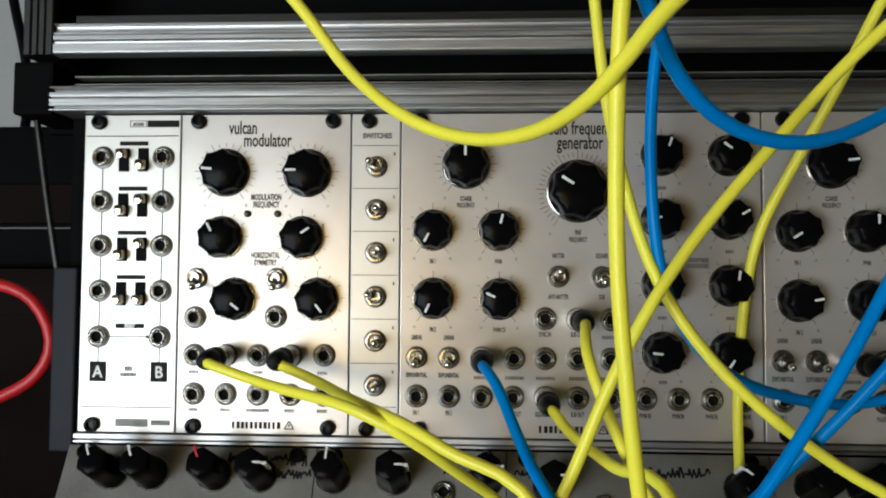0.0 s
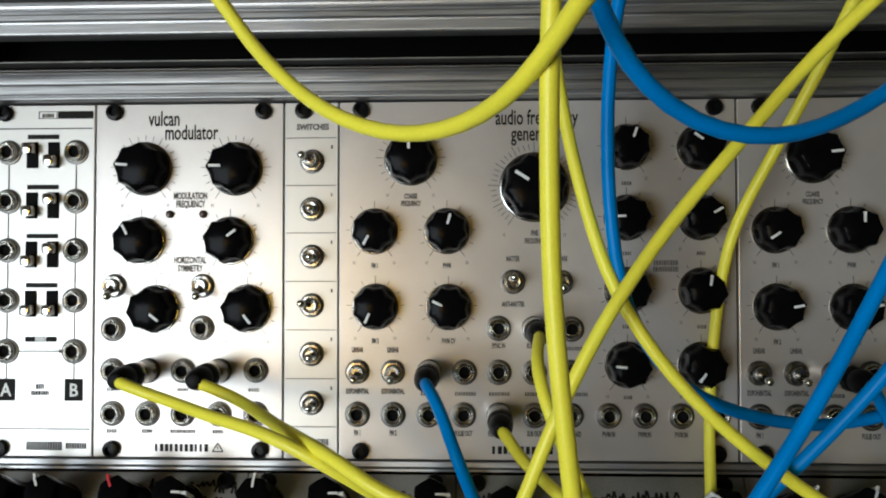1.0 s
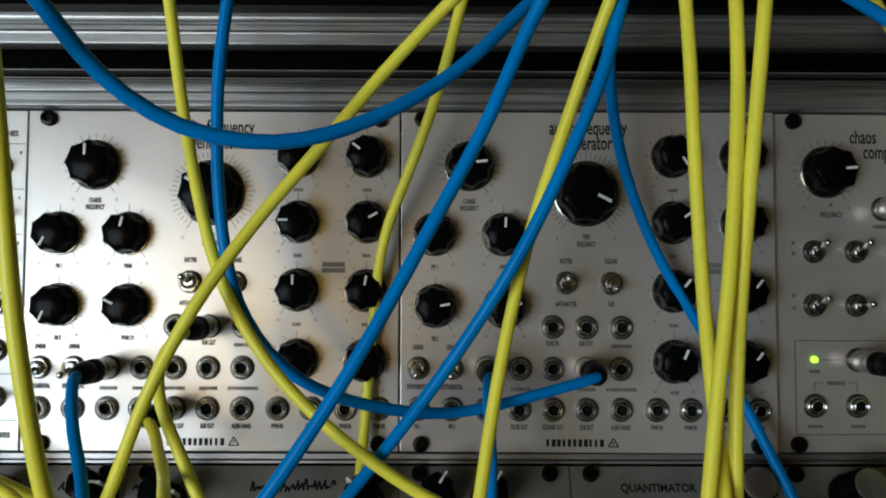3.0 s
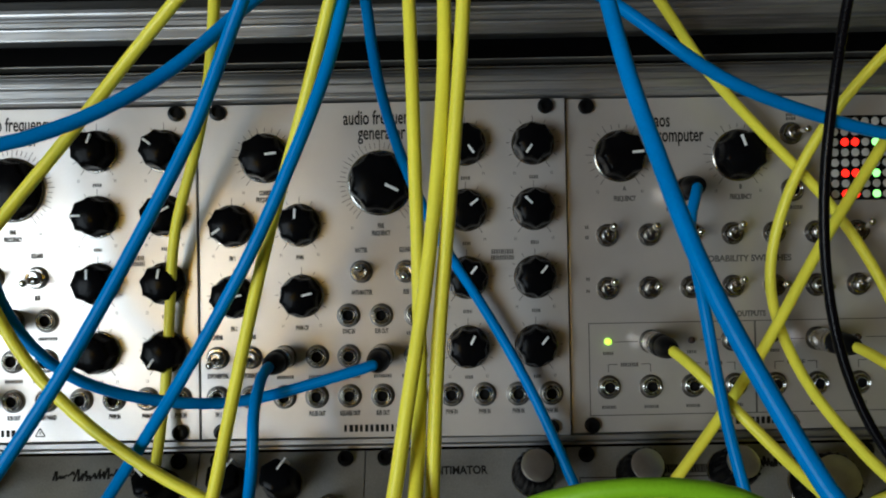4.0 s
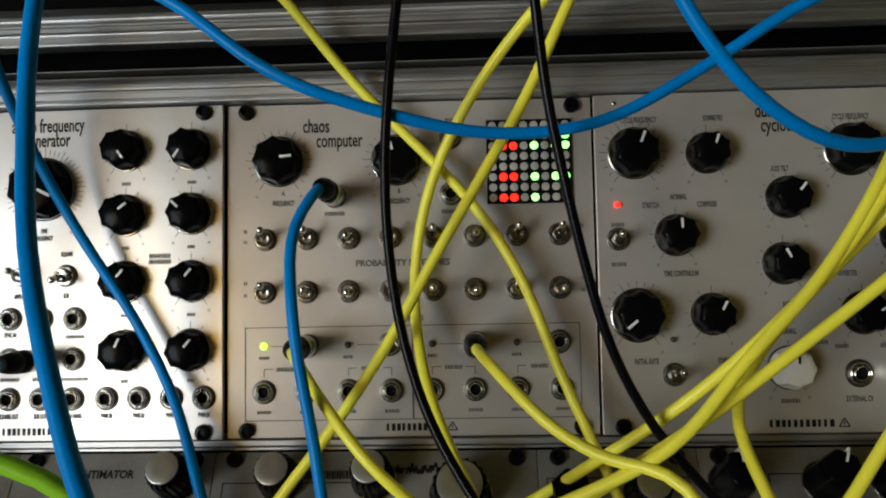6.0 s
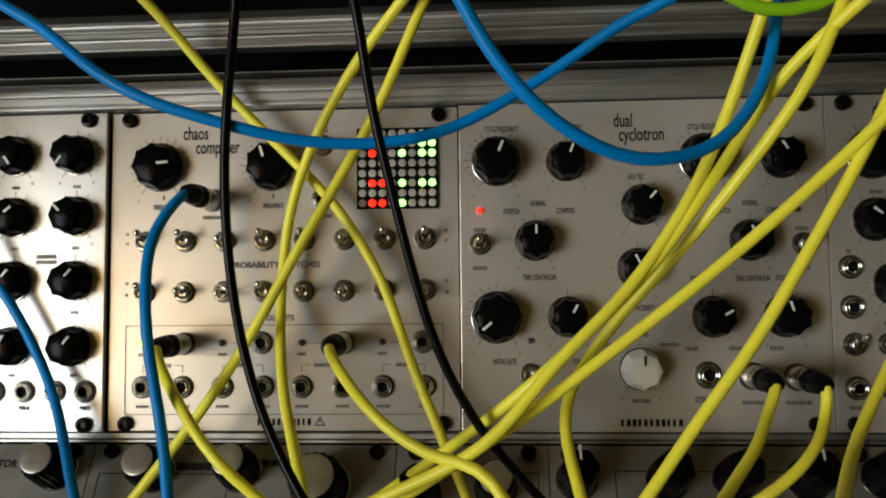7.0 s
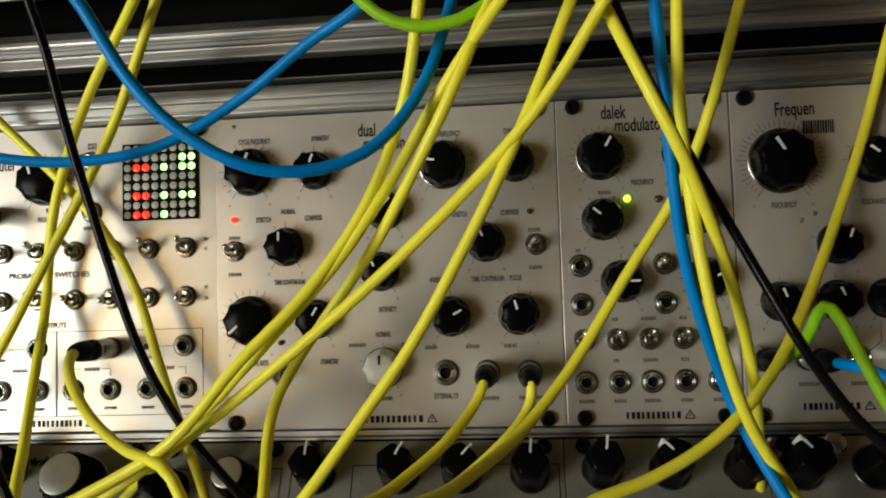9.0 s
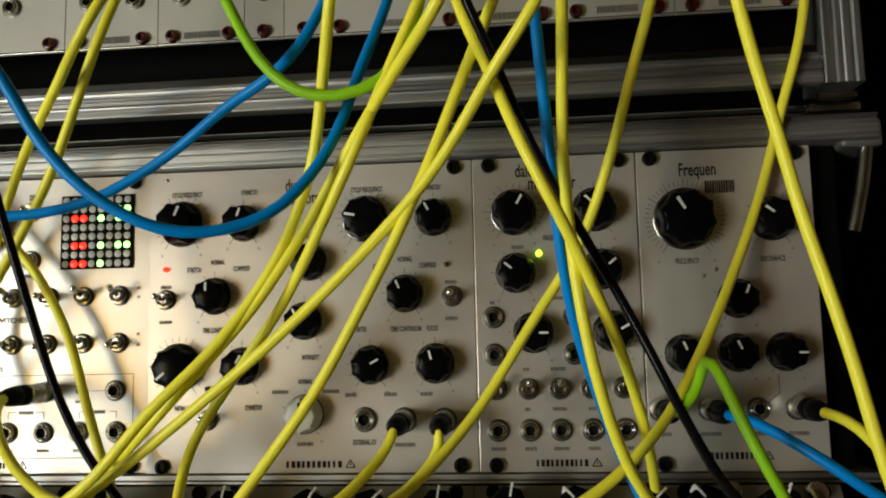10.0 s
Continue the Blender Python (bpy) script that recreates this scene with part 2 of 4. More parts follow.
def knob(parent, x, y, r, turn, h=9.5, lobes=8, mat=None, ticks=11, pointer=None, top=None):
    """Fluted pointer knob on a washer with its dial marks."""
    mat = mat or M_BLACK

    def flute(a, k):
        if k < 1 or k > 9:
            return 1.0
        c = abs(math.sin(lobes * a / 2))
        deep = 0.05 if k < 3 else 0.11 if k < 8 else 0.06
        return 1.01 - deep * c

    def body():
        return mesh_of("knob", lathe([(r * 0.98, 0.9), (r * 1.0, 1.5), (r * 0.99, 2.2), (r * 0.985, 2.9), (r * 0.96, h * 0.5), (r * 0.93, h * 0.72), (r * 0.89, h - 1.4), (r * 0.84, h - 0.7),
                                      (r * 0.79, h - 0.4), (r * 0.7, h - 0.1), (r * 0.5, h + 0.3), (r * 0.3, h + 0.55), (r * 0.1, h + 0.65)], 64, flute), mat)
    k = put("knob", cached(("knob", r, h, lobes, mat.name), body), None, parent, at(x, y, 0, turn))

    def line():
        bm = bmesh.new()
        box(bm, -0.035 * r - 0.13, 0.035 * r + 0.13, 0.26 * r, 0.72 * r, h - 0.6, h + 0.66, 0.06)
        return mesh_of("pointer", bm, pointer or M_WHITE)
    put("pointer", cached(("pointer", r, h, (pointer or M_WHITE).name), line), None, k)
    if h > 15 and not top:
        def rim():
            bm = bmesh.new()
            box(bm, -0.45, 0.45, 0.7 * r, 1.0 * r, h * 0.55, h - 0.2, 0.1)
            return mesh_of("rim_mark", bm, pointer or M_WHITE)
        put("rim_mark", cached(("rim", r, h, (pointer or M_WHITE).name), rim), None, k)
    if top:
        put("top_disc", cached(("top", r, h), lambda: mesh_of("top_disc", lathe([(r * 0.72, h - 0.1), (r * 0.72, h + 0.75), (r * 0.66, h + 0.9), (r * 0.3, h + 0.85)], 40), top)), None, k)
    put("washer", cached(("washer", r), lambda: mesh_of("washer", lathe([(r * 1.045, 0), (r * 1.045, 0.5), (r * 1.01, 0.8), (r * 0.9, 0.9)], 40), M_STEEL)), None, parent, at(x, y))
    if ticks:
        def marks():
            bm = bmesh.new()
            n, major = (41, 4) if r > 10 else (21, 4) if r > 8.8 else (ticks, 5)
            for i in range(n):
                a = radians(-145 + 290 * i / (n - 1))
                m = pose(0, 0, 0.09 * mm, 0, 0, -math.degrees(a)) @ Matrix.Translation((0, r * 1.21 * mm, 0)) @ Matrix.Diagonal((0.24 * mm, r * (0.34 if i % major == 0 else 0.18) * mm, 0.08 * mm, 1))
                bmesh.ops.create_cube(bm, size=1.0, matrix=m)
            for sx in (-1, 1):
                box(bm, sx * r * 0.9 - 0.5, sx * r * 0.9 - 0.3, -r * 1.42 - 0.6, -r * 1.42 + 0.6, 0.05, 0.12)
                box(bm, sx * r * 0.9 + 0.1, sx * r * 0.9 + 0.3, -r * 1.42 - 0.6, -r * 1.42 + 0.6, 0.05, 0.12)
            return mesh_of("dial_mark", bm, M_INK2, False)
        tagged(put("dial_mark", cached(("marks", r, ticks), marks), None, parent, at(x, y)), kind="stuff")
    return k


def jack(parent, x, y, r=4.3):
    """Jack socket: flat washer, knurled ring nut, bright bushing round a dark bore."""
    def ring():
        def bump(r0, r1, z, h, n=6):
            mid, half = (r0 + r1) / 2, (r0 - r1) / 2
            return [(mid + half * math.cos(math.pi * i / n), z + h * math.sin(math.pi * i / n)) for i in range(n + 1)]
        prof = [(r * 0.86, 0.4), (r * 0.86, 1.0)] + bump(r * 0.86, r * 0.64, 1.2, 1.0) + bump(r * 0.62, r * 0.43, 1.7, 0.9) + [(r * 0.42, 0.3)]
        return mesh_of("jack", lathe(prof, 30, lambda a, k: 1 + (0.014 * math.cos(15 * a) if k < 3 else 0)), M_CHROME)
    j = put("jack", cached(("jack", r), ring), None, parent, at(x, y))
    put("washer", cached(("jack_washer", r), lambda: mesh_of("washer", lathe([(r * 1.06, 0), (r * 1.06, 0.4), (r * 1.02, 0.5), (r * 0.8, 0.5)], 28, cap=False), M_WASHER)), None, j)
    put("socket", cached(("socket", r), lambda: mesh_of("socket", lathe([(r * 0.45, 0.2), (r * 0.45, 0.9), (r * 0.3, 0.8)], 16), M_HOLE)), None, j)
    return j


def toggle(parent, x, y, tilt=-16, side=0, mat=None):
    """Bat-handle toggle switch: dull washer, hexagon nut, threaded bushing, ball-ended lever."""
    def nut():
        return mesh_of("toggle_switch", lathe([(3.9, 0.4), (3.9, 1.9), (3.6, 2.25), (2.75, 2.3), (2.7, 3.0), (2.55, 3.2), (2.7, 3.4), (2.55, 3.6), (2.7, 3.8), (2.6, 4.4), (2.3, 4.6), (1.7, 4.5), (1.5, 3.8)], 36,
                                              lambda a, k: (0.9 + 0.1 * abs(math.cos(3 * a))) if k < 3 else 1.0), M_STEEL)
    s = put("toggle_switch", cached("nut", nut), None, parent, at(x, y))
    put("washer", cached("toggle_washer", lambda: mesh_of("washer", lathe([(4.4, 0), (4.4, 0.35), (4.2, 0.45), (3.4, 0.45)], 28, cap=False), M_WASHER)), None, s)

    def lever():
        return mesh_of("lever", lathe([(0.75, 3.0), (0.85, 5.5), (1.05, 7.6), (1.3, 9.2), (1.42, 10.2), (1.3, 11.0), (0.9, 11.5), (0.35, 11.7)], 18), M_CHROME)
    put("lever", cached("lever", lever), None, s, Matrix.Translation((0, 0, 3 * mm)) @ pose(0, 0, 0, tilt, side, 0) @ Matrix.Translation((0, 0, -3 * mm)))
    return s


def screw(parent, x, y, r=3.0, mat=None):
    mat = mat or M_SCREW

    def head():
        bm = lathe([(r, 0), (r, 1.5), (r * 0.9, 2.1), (r * 0.55, 2.3), (r * 0.5, 1.0)], 22)
        return mesh_of("screw", bm, mat)
    return put("screw", cached(("screw", r, mat.name), head), None, parent, at(x, y))


def led(parent, x, y, mat, r=1.4):
    return put("led", cached(("led", r, mat.name), lambda: mesh_of("led", lathe([(r, 0), (r, 0.9), (r * 0.8, 1.5), (r * 0.4, 1.8)], 18), mat)), None, parent, at(x, y))


def panel(parent, w, h=128.4, mat=None):
    bm = box(bmesh.new(), 0.15, w - 0.15, 0, h, -2.0, 0, 0.35)
    return part("panel", bm, mat or M_PANEL, parent, smooth=False)


def module(name, label, x, w, mat=None, screws=(), askew=0.0):
    """A front panel in the rack; askew: degrees by which it sits out of line."""
    ob = thing(name, label, "synth module", "modules in the middle row", pose(x * mm, 0, 0, 90, 0, askew))
    panel(ob, w, mat=mat)
    for sx, sy in screws:
        screw(ob, sx, sy)
    return ob


def brand(parent, x, y, w, seed=1):
    """Maker's mark as plain heavy strokes and a small triangle."""
    bm = bmesh.new()
    rnd = random.Random(seed)
    for i in range(11):
        a = x - w / 2 + i * w / 11
        box(bm, a, a + w / 11 * rnd.uniform(0.45, 0.78), y - 1.35, y + 1.35, 0.05, 0.14)
    part("maker_mark", bm, M_INK, parent, smooth=False)
    t = x + w / 2 + 3.0
    lines([(t - 1.9, y - 1.3, t + 1.9, y - 1.3), (t - 1.9, y - 1.3, t, y + 1.8), (t + 1.9, y - 1.3, t, y + 1.8), (t, y - 0.5, t, y + 0.6)], parent, 0.45, M_INK, "warning_triangle")


# ---- the case ----
RAIL_L, RAIL_R = -143, 730


def rail(name, x0, x1, z0, z1, y0, depth, label, grooves):
    """Extruded rack rail with rounded lips and fine grooves along its face."""
    prof = []
    n = 44
    for i in range(n + 1):
        z = z0 + (z1 - z0) * i / n
        y = y0
        edge = min(i, n - i)
        if edge < 3:
            y += (1.3, 0.45, 0.1)[edge]
        for g, d in grooves:
            y += d * max(0.0, 1 - abs(i - 2 * g) / 2.0)
        prof.append((y, z))
    prof += [(y0 + depth, z1), (y0 + depth, z0)]
    bm = bmesh.new()
    a = [bm.verts.new((x0 * mm, y * mm, z * mm)) for y, z in prof]
    b = [bm.verts.new((x1 * mm, y * mm, z * mm)) for y, z in prof]
    for i in range(len(prof)):
        j = (i + 1) % len(prof)
        bm.faces.new((a[i], b[i], b[j], a[j]))
    bm.faces.new(a[::-1])
    bm.faces.new(b)
    bmesh.ops.recalc_face_normals(bm, faces=bm.faces)
    return bm


case = thing("synth_case", "black rack case with worn aluminium rails for three rows of modules", "synth case")
part("rail", rail("rail", RAIL_L, RAIL_R, 129.2, 140.0, -4, 22, "", ((3, 1.0), (4, 1.2), (12, 0.3), (17, 1.2), (18, 1.4), (19, 1.0))), M_RAIL, case, "scratched aluminium rail")
part("rail", rail("rail", -141, 710, 152.5, 165.5, -5, 6, "", ((8, 1.2), (9, 1.0), (14, 0.4), (16, 1.6), (17, 2.2), (18, 2.4), (19, 2.4), (20, 2.2))), M_RAIL, case, "scratched aluminium rail")
part("rail", rail("rail", -134, 722, -4.4, -0.5, -0.4, 17, "", ((7, 1.4), (8, 2.2), (9, 2.2), (10, 1.4))), M_RAIL, case, "scratched aluminium rail")
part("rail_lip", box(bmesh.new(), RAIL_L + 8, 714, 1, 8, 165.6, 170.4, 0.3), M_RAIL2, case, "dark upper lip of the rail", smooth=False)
for z in (142.4, 145.6):
    bm = box(bmesh.new(), RAIL_L + 6, 712, 5, 12, z, z + 0.4)
    part("rail_lip", bm, M_PANEL_SHADE, case, smooth=False)
part("back_plate", box(bmesh.new(), -160, 738, 26, 30, 126, 200), M_MATT, case, "matt black back plate", smooth=False)
part("back_plate", box(bmesh.new(), -141, 728, 60, 64, -120, 330), M_MATT, case, "matt black back plate", smooth=False)
part("side_cheek", box(bmesh.new(), -140.5, -130.6, -1, 60, -8, 66, 0.8), M_CHEEK, case, "blue-black painted side cheek", smooth=False)
part("side_cheek", box(bmesh.new(), -139, -131, 8, 60, 66.5, 129, 0.8), M_MATT, case, "matt black side cheek", smooth=False)
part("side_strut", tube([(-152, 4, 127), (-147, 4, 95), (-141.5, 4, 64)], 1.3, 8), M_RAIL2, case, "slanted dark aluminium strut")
part("side_cheek", box(bmesh.new(), 707.5, 716, 6, 60, -8, 129, 0.8), M_MATT, case, "matt black side cheek", smooth=False)
part("end_bracket", box(bmesh.new(), -158, -141, -4, 50, 128, 150, 1.5), M_MATT, case, "black corner bracket", smooth=False)
part("end_bracket", box(bmesh.new(), 717, 733, 0, 50, 127, 138, 1.5), M_RAIL, case, "aluminium corner bracket", smooth=False)
POST = ((5, 0.8), (6, 0.8), (11, 0.5), (15, 1.0), (16, 1.0))
# left post: same aluminium as the right one, its shade painted in
part("side_post", rail("post", 0, 178, 0, 13, 0, 24, "", POST), M_RAIL2, case, "grooved aluminium side post in shade tone", pose(-0.141, -0.005, 0.1525, 0, -90, 0))
part("side_post", rail("post", 0, 178, 0, 16, 0, 24, "", POST), M_RAIL, case, "grooved aluminium side post", pose(0.7265, -0.005, 0.1525, 0, -90, 0))
part("side_strut", tube([(728, 4, 128), (725, 4, 110), (720.5, 4, 93)], 3.0, 16), M_STEEL, case, "bright aluminium strut")
part("hinge", box(bmesh.new(), 704, 724, -4, 6, 141, 144.5, 1.2), M_STEEL, case, "small steel hinge plate")
part("hinge_pin", tube([(707, -6, 146.5), (715, -6.5, 145.5), (721, -6, 146.5)], 1.6, 12), M_STEEL, case, "steel hinge pin")

# ---- middle row, from the narrow switch module to the filter ----
S = lambda w, both=True: [(7.5, 125.4), (7.5, 3.0)] + ([(w - 7.5, 125.4), (w - 7.5, 3.0)] if both else [])

m1 = module("slider_module", "pale aluminium synth module with slide switches and ten jacks", -129.4, 40.2, M_PANEL_W, [(6.3, 125.4), (6.3, 3.0)])
for z in (111, 93, 75, 56.7, 38.2):
    jack(m1, 8.0, z)
    jack(m1, 33.2, z)
SLIDES = {110.0: (1, 0), 91.5: (0, 1), 73.5: (0, 1), 55.5: (0, 0)}
for z, sides in SLIDES.items():
    for x, up in zip((16.8, 24.8), sides):
        slot = part("slide_switch", box(bmesh.new(), x - 2.1, x + 2.1, z - 4.8, z + 4.8, 0.02, 0.5, 0.15), M_HOLE, m1, smooth=False)
        zc = z + (2.2 if up else -2.2)
        part("slider", box(bmesh.new(), x - 1.9, x + 1.9, zc - 2.0, zc + 2.0, 0.4, 5.0, 1.2), M_CHROME, slot)
    part("name_plate", box(bmesh.new(), 14.9, 26.7, z + 5.9, z + 7.6, 0.04, 0.16), M_INK, m1, smooth=False)
    bars(20.8, z + 6.75, 4.6, 0.8, m1, M_INK2)
part("name_plate", box(bmesh.new(), 14.9, 26.7, 41.6, 43.5, 0.04, 0.16), M_INK, m1, smooth=False)
lettering("RESET", 20.8, 42.0, 1.7, m1, M_WHITE, 0.9, out=0.2)
lines([(8, 107, 8, 26), (33.2, 107, 33.2, 26)], m1, 0.4, M_INK)
lines([(12.5, 38.2, 28.5, 38.2), (27.4, 39, 28.7, 38.2), (27.4, 37.4, 28.7, 38.2)], m1, 0.4, M_INK)
for x, s in ((8, "A"), (33.2, "B")):
    part("letter_plate", box(bmesh.new(), x - 3.4, x + 3.4, 20.2, 28.2, 0.04, 0.18, 0.05), M_INK, m1, smooth=False)
    lettering(s, x, 21.9, 6.6, m1, M_WHITE, 0.9, out=0.24)
bars(20.6, 23.2, 6.8, 1.5, m1, M_INK)
bars(20.6, 25.6, 3.0, 1.8, m1, M_INK)
lines([(1, 119.8, 39.2, 119.8), (1, 10.0, 39.2, 10.0)], m1, 0.4, M_INK)
part("name_plate", box(bmesh.new(), 26.2, 39.4, 123.4, 126.2, 0.04, 0.16), M_INK, m1, smooth=False)
bars(32.8, 124.8, 10.4, 1.1, m1, M_LED_OFF, 3)
outline(18.9, 25.9, 123.4, 126.2, m1, 0.3, M_INK2)
bars(22.4, 124.8, 4.6, 1.4, m1, M_INK2, 4)
bars(22.0, 4.2, 14, 3.0, m1, M_INK, 5)
bars(34.0, 4.2, 8, 2.0, m1, M_INK, 6)


def titled(ob, a, ax, ay, b="", bx=0, by=0, size=7.6):
    lettering(a, ax, ay, size, ob, M_INK, 0.6, "title")
    if b:
        lettering(b, bx, by, size, ob, M_INK, 0.6, "title")


m2 = module("modulator_module", "aluminium modulator module with six black knobs", -89.0, 69.6, None, [(7.2, 125.4), (62.2, 125.4), (7.2, 3), (61.5, 3)])
for x, y, r, a in ((18.7, 104.7, 9.4, -85), (52, 104.5, 9.4, -90), (17.4, 78.4, 8.4, -28), (50.1, 78.4, 8.4, 55), (22.9, 53.6, 8.4, 128), (56.6, 53.8, 8.4, 142)):
    knob(m2, x, y, r, a)
titled(m2, "vulcan", 25.5, 120.5, "modulator", 35.5, 115.4, 7.7)
for a, b, y in (("MODULATION", "FREQUENCY", 93.6), ("HORIZONTAL", "SYMMETRY", 70.2)):
    lettering(a, 35.4, y, 3.4, m2, None, 0.55)
    lettering(b, 35.4, y - 3.0, 3.4, m2, None, 0.55)
led(m2, 27.9, 88, M_LED_DARK)
led(m2, 40.2, 88, M_LED_DARK)
toggle(m2, 7.6, 62, 28, 14)
toggle(m2, 40.1, 62, 28, 8)
for x, y in ((7.2, 46.3), (40, 46.8), (7.2, 31.3), (20.2, 31.3), (33.2, 31.3), (46.4, 31.3), (59.8, 31.6), (7.2, 15.8), (20.2, 15.8), (33.2, 15.8), (46.4, 15.8), (59.8, 15.8)):
    jack(m2, x, y)
brand(m2, 33.0, 3.6, 20)
for x in (7, 20, 33, 46, 59):
    bars(x, 9.6, 4 if x != 33 else 10, 1.3, m2)
    bars(x, 24.6, 4, 1.2, m2)

m3 = module("switch_module", "narrow aluminium module with six toggle switches", -19.2, 19.8, M_PANEL_W, [(7.0, 125.4), (7.0, 3)])
lettering("SWITCHES", 10.4, 118.6, 2.9, m3, None, 0.85)
for i, (y, s) in enumerate(((107, 1), (89.7, 0), (72.5, 0), (55, 1), (37.5, 0), (20, 0))):
    toggle(m3, 10.2, y, 2 if not s else -8, -14 if s else 9)
    lines([(0.8, y + 8.6, 19, y + 8.6)], m3, 0.3)
    bars(17.4, y + 5.4, 0.8, 1.3, m3)
lines([(0.8, 11.4, 19, 11.4)], m3, 0.3)
bars(12, 6.2, 9, 2.2, m3)


def generator(x, label, turns, askew=0.0):
    ob = module("generator_module", label, x, 141.6, None, [(8.0, 125.4), (8.0, 3.0), (134.0, 125.4), (134.0, 3.0)], askew)
    places = [(26, 107.6, 9.2), (70.3, 97.2, 12.0), (12.9, 81.6, 8.0), (39, 81.6, 8.0), (13.2, 54.5, 8.0), (39.5, 54.4, 8.0), (103, 111.4, 7.9), (129, 111.2, 7.9),
              (103, 86.2, 7.9), (129, 86.2, 7.9), (103, 60.4, 7.9), (129, 60.2, 7.9), (103, 34, 7.9), (128.8, 34, 7.9)]
    for (kx, ky, r), a in zip(places, turns):
        knob(ob, kx, ky, r, a, ticks=21 if r > 10 else 11)
    titled(ob, "audio frequency", 71.2, 119.9, "generator", 71.2, 114.1, 7.6)
    for tx, ty, tilt in ((62.6, 63.4, -14), (79.6, 63.2, 14), (6.8, 31.2, 12), (19.6, 31.2, 14)):
        toggle(ob, tx, ty, tilt)
    for jx, jy in [(57.4, 46.8), (70, 46.6), (83.2, 46.6)] + [(q, 31.2) for q in (32.6, 45.2, 57.4, 70, 82.8)] + [(q, 16) for q in (6.8, 19.6, 32.4, 44.8, 57.4, 70, 82.8, 96.2, 108.8, 121.6, 134.2)]:
        jack(ob, jx, jy)
    brand(ob, 66.0, 3.6, 22)
    for s, q, y in (("COARSE", 26, 93.4), ("FREQUENCY", 26, 90.8), ("FINE", 70.3, 80), ("FREQUENCY", 70.3, 77.2), ("MATTER", 62.6, 70.8), ("SQUARE", 79.6, 70.8), ("ANTI-MATTER", 62.6, 54.6), ("SUB", 79.6, 54.6),
                    ("FM 1", 13, 68.4), ("PWM", 39, 68.4), ("FM 2", 13.2, 41.4), ("PWM CV", 39.5, 41.4), ("LINEAR", 6.8, 38.2), ("LINEAR", 19.6, 38.2), ("EXPONENTIAL", 6.8, 23.4), ("EXPONENTIAL", 19.6, 23.4),
                    ("SYNC IN", 57.4, 39.8), ("SUB OUT", 70, 39.8), ("FM 1", 6.8, 8.6), ("FM 2", 19.6, 8.6), ("PULSE OUT", 44.8, 8.6), ("SQUARE OUT", 57.4, 8.6), ("SUB OUT", 70, 8.6), ("ALIEN HAND", 82.8, 8.6), ("PWM IN", 96.2, 8.6), ("PWM IN", 108.8, 8.6), ("PWM IN", 121.6, 8.6), ("PWM IN", 134.2, 8.6)):
        lettering(s, q, y, 2.5, ob, None, 0.5)
    for q, y, w in ((32.6, 23.6, 7), (45.2, 23.6, 8), (57.4, 23.6, 8), (70, 23.6, 7), (82.8, 23.6, 12), (83.2, 39.8, 8), (103, 98.6, 3.5), (129, 98.6, 3.5), (103, 73.6, 3), (129, 73.6, 3), (103, 47.6, 3.5), (129, 47.6, 3.5), (103, 22.6, 3), (129, 22.6, 3)):
        bars(q, y, w, 1.3, ob)
    bars(116.6, 69.2, 9, 3.6, ob, None, 2, rows=2)
    return ob


g1 = generator(0.8, "aluminium oscillator module with fourteen black knobs, audio frequency generator", (0, -57, 208, 15, 205, -65, 20, -52, -90, 60, 0, 10, -85, 215))
g2 = generator(142.8, "second aluminium oscillator module with fourteen black knobs, beside the first", (84, 117, 236, 3, 80, 76, 145, 215, 52, -45, 40, 40, 26, 40), -1.0)

m4 = module("logic_module", "aluminium module with sixteen toggle switches and a lit dot matrix", 285.0, 141.6, None, [(7.7, 125.4), (7.7, 3), (134, 125.4), (134.6, 3)], 1.0)
titled(m4, "chaos", 35.0, 117.2, "computer", 44.0, 111.4, 7.6)
knob(m4, 20.4, 106, 9.6, 85)
knob(m4, 66.2, 105.6, 9.6, -18)
lettering("FREQUENCY", 22, 88.8, 2.7, m4, None, 0.55)
lettering("FREQUENCY", 67, 88.8, 2.7, m4, None, 0.55)
lettering("A", 22, 92.8, 2.4, m4, None, 0.7)
lettering("B", 67, 92.8, 2.4, m4, None, 0.7)
bars(42, 85.4, 8, 1.5, m4)
bars(87, 85.4, 8, 1.5, m4)
bars(87, 120.4, 4, 2.4, m4, rows=2)
for x, y in ((42, 92), (87, 92)):
    jack(m4, x, y)
toggle(m4, 87, 113.8, 0, 14)
for i in range(8):
    toggle(m4, 15 + 16.15 * i, 75.6, -24 if i not in (2, 5) else -4, 4)
    toggle(m4, 14.8 + 16.15 * i, 55.2, -6 if i in (1, 4) else -22 if i in (0, 3, 6) else 4, 5)
for x in (7.2, 136.6):
    for y in (79, 75, 59, 54.4):
        bars(x, y, 1.4, 1.3, m4)
lettering("PROBABILITY SWITCHES", 68, 64.8, 3.3, m4, None, 1.0)
lettering("OUTPUTS", 70, 43.6, 3.0, m4, None, 0.85)
outline(7, 71.3, 6.4, 42, m4)
outline(71.3, 135, 6.4, 42, m4)
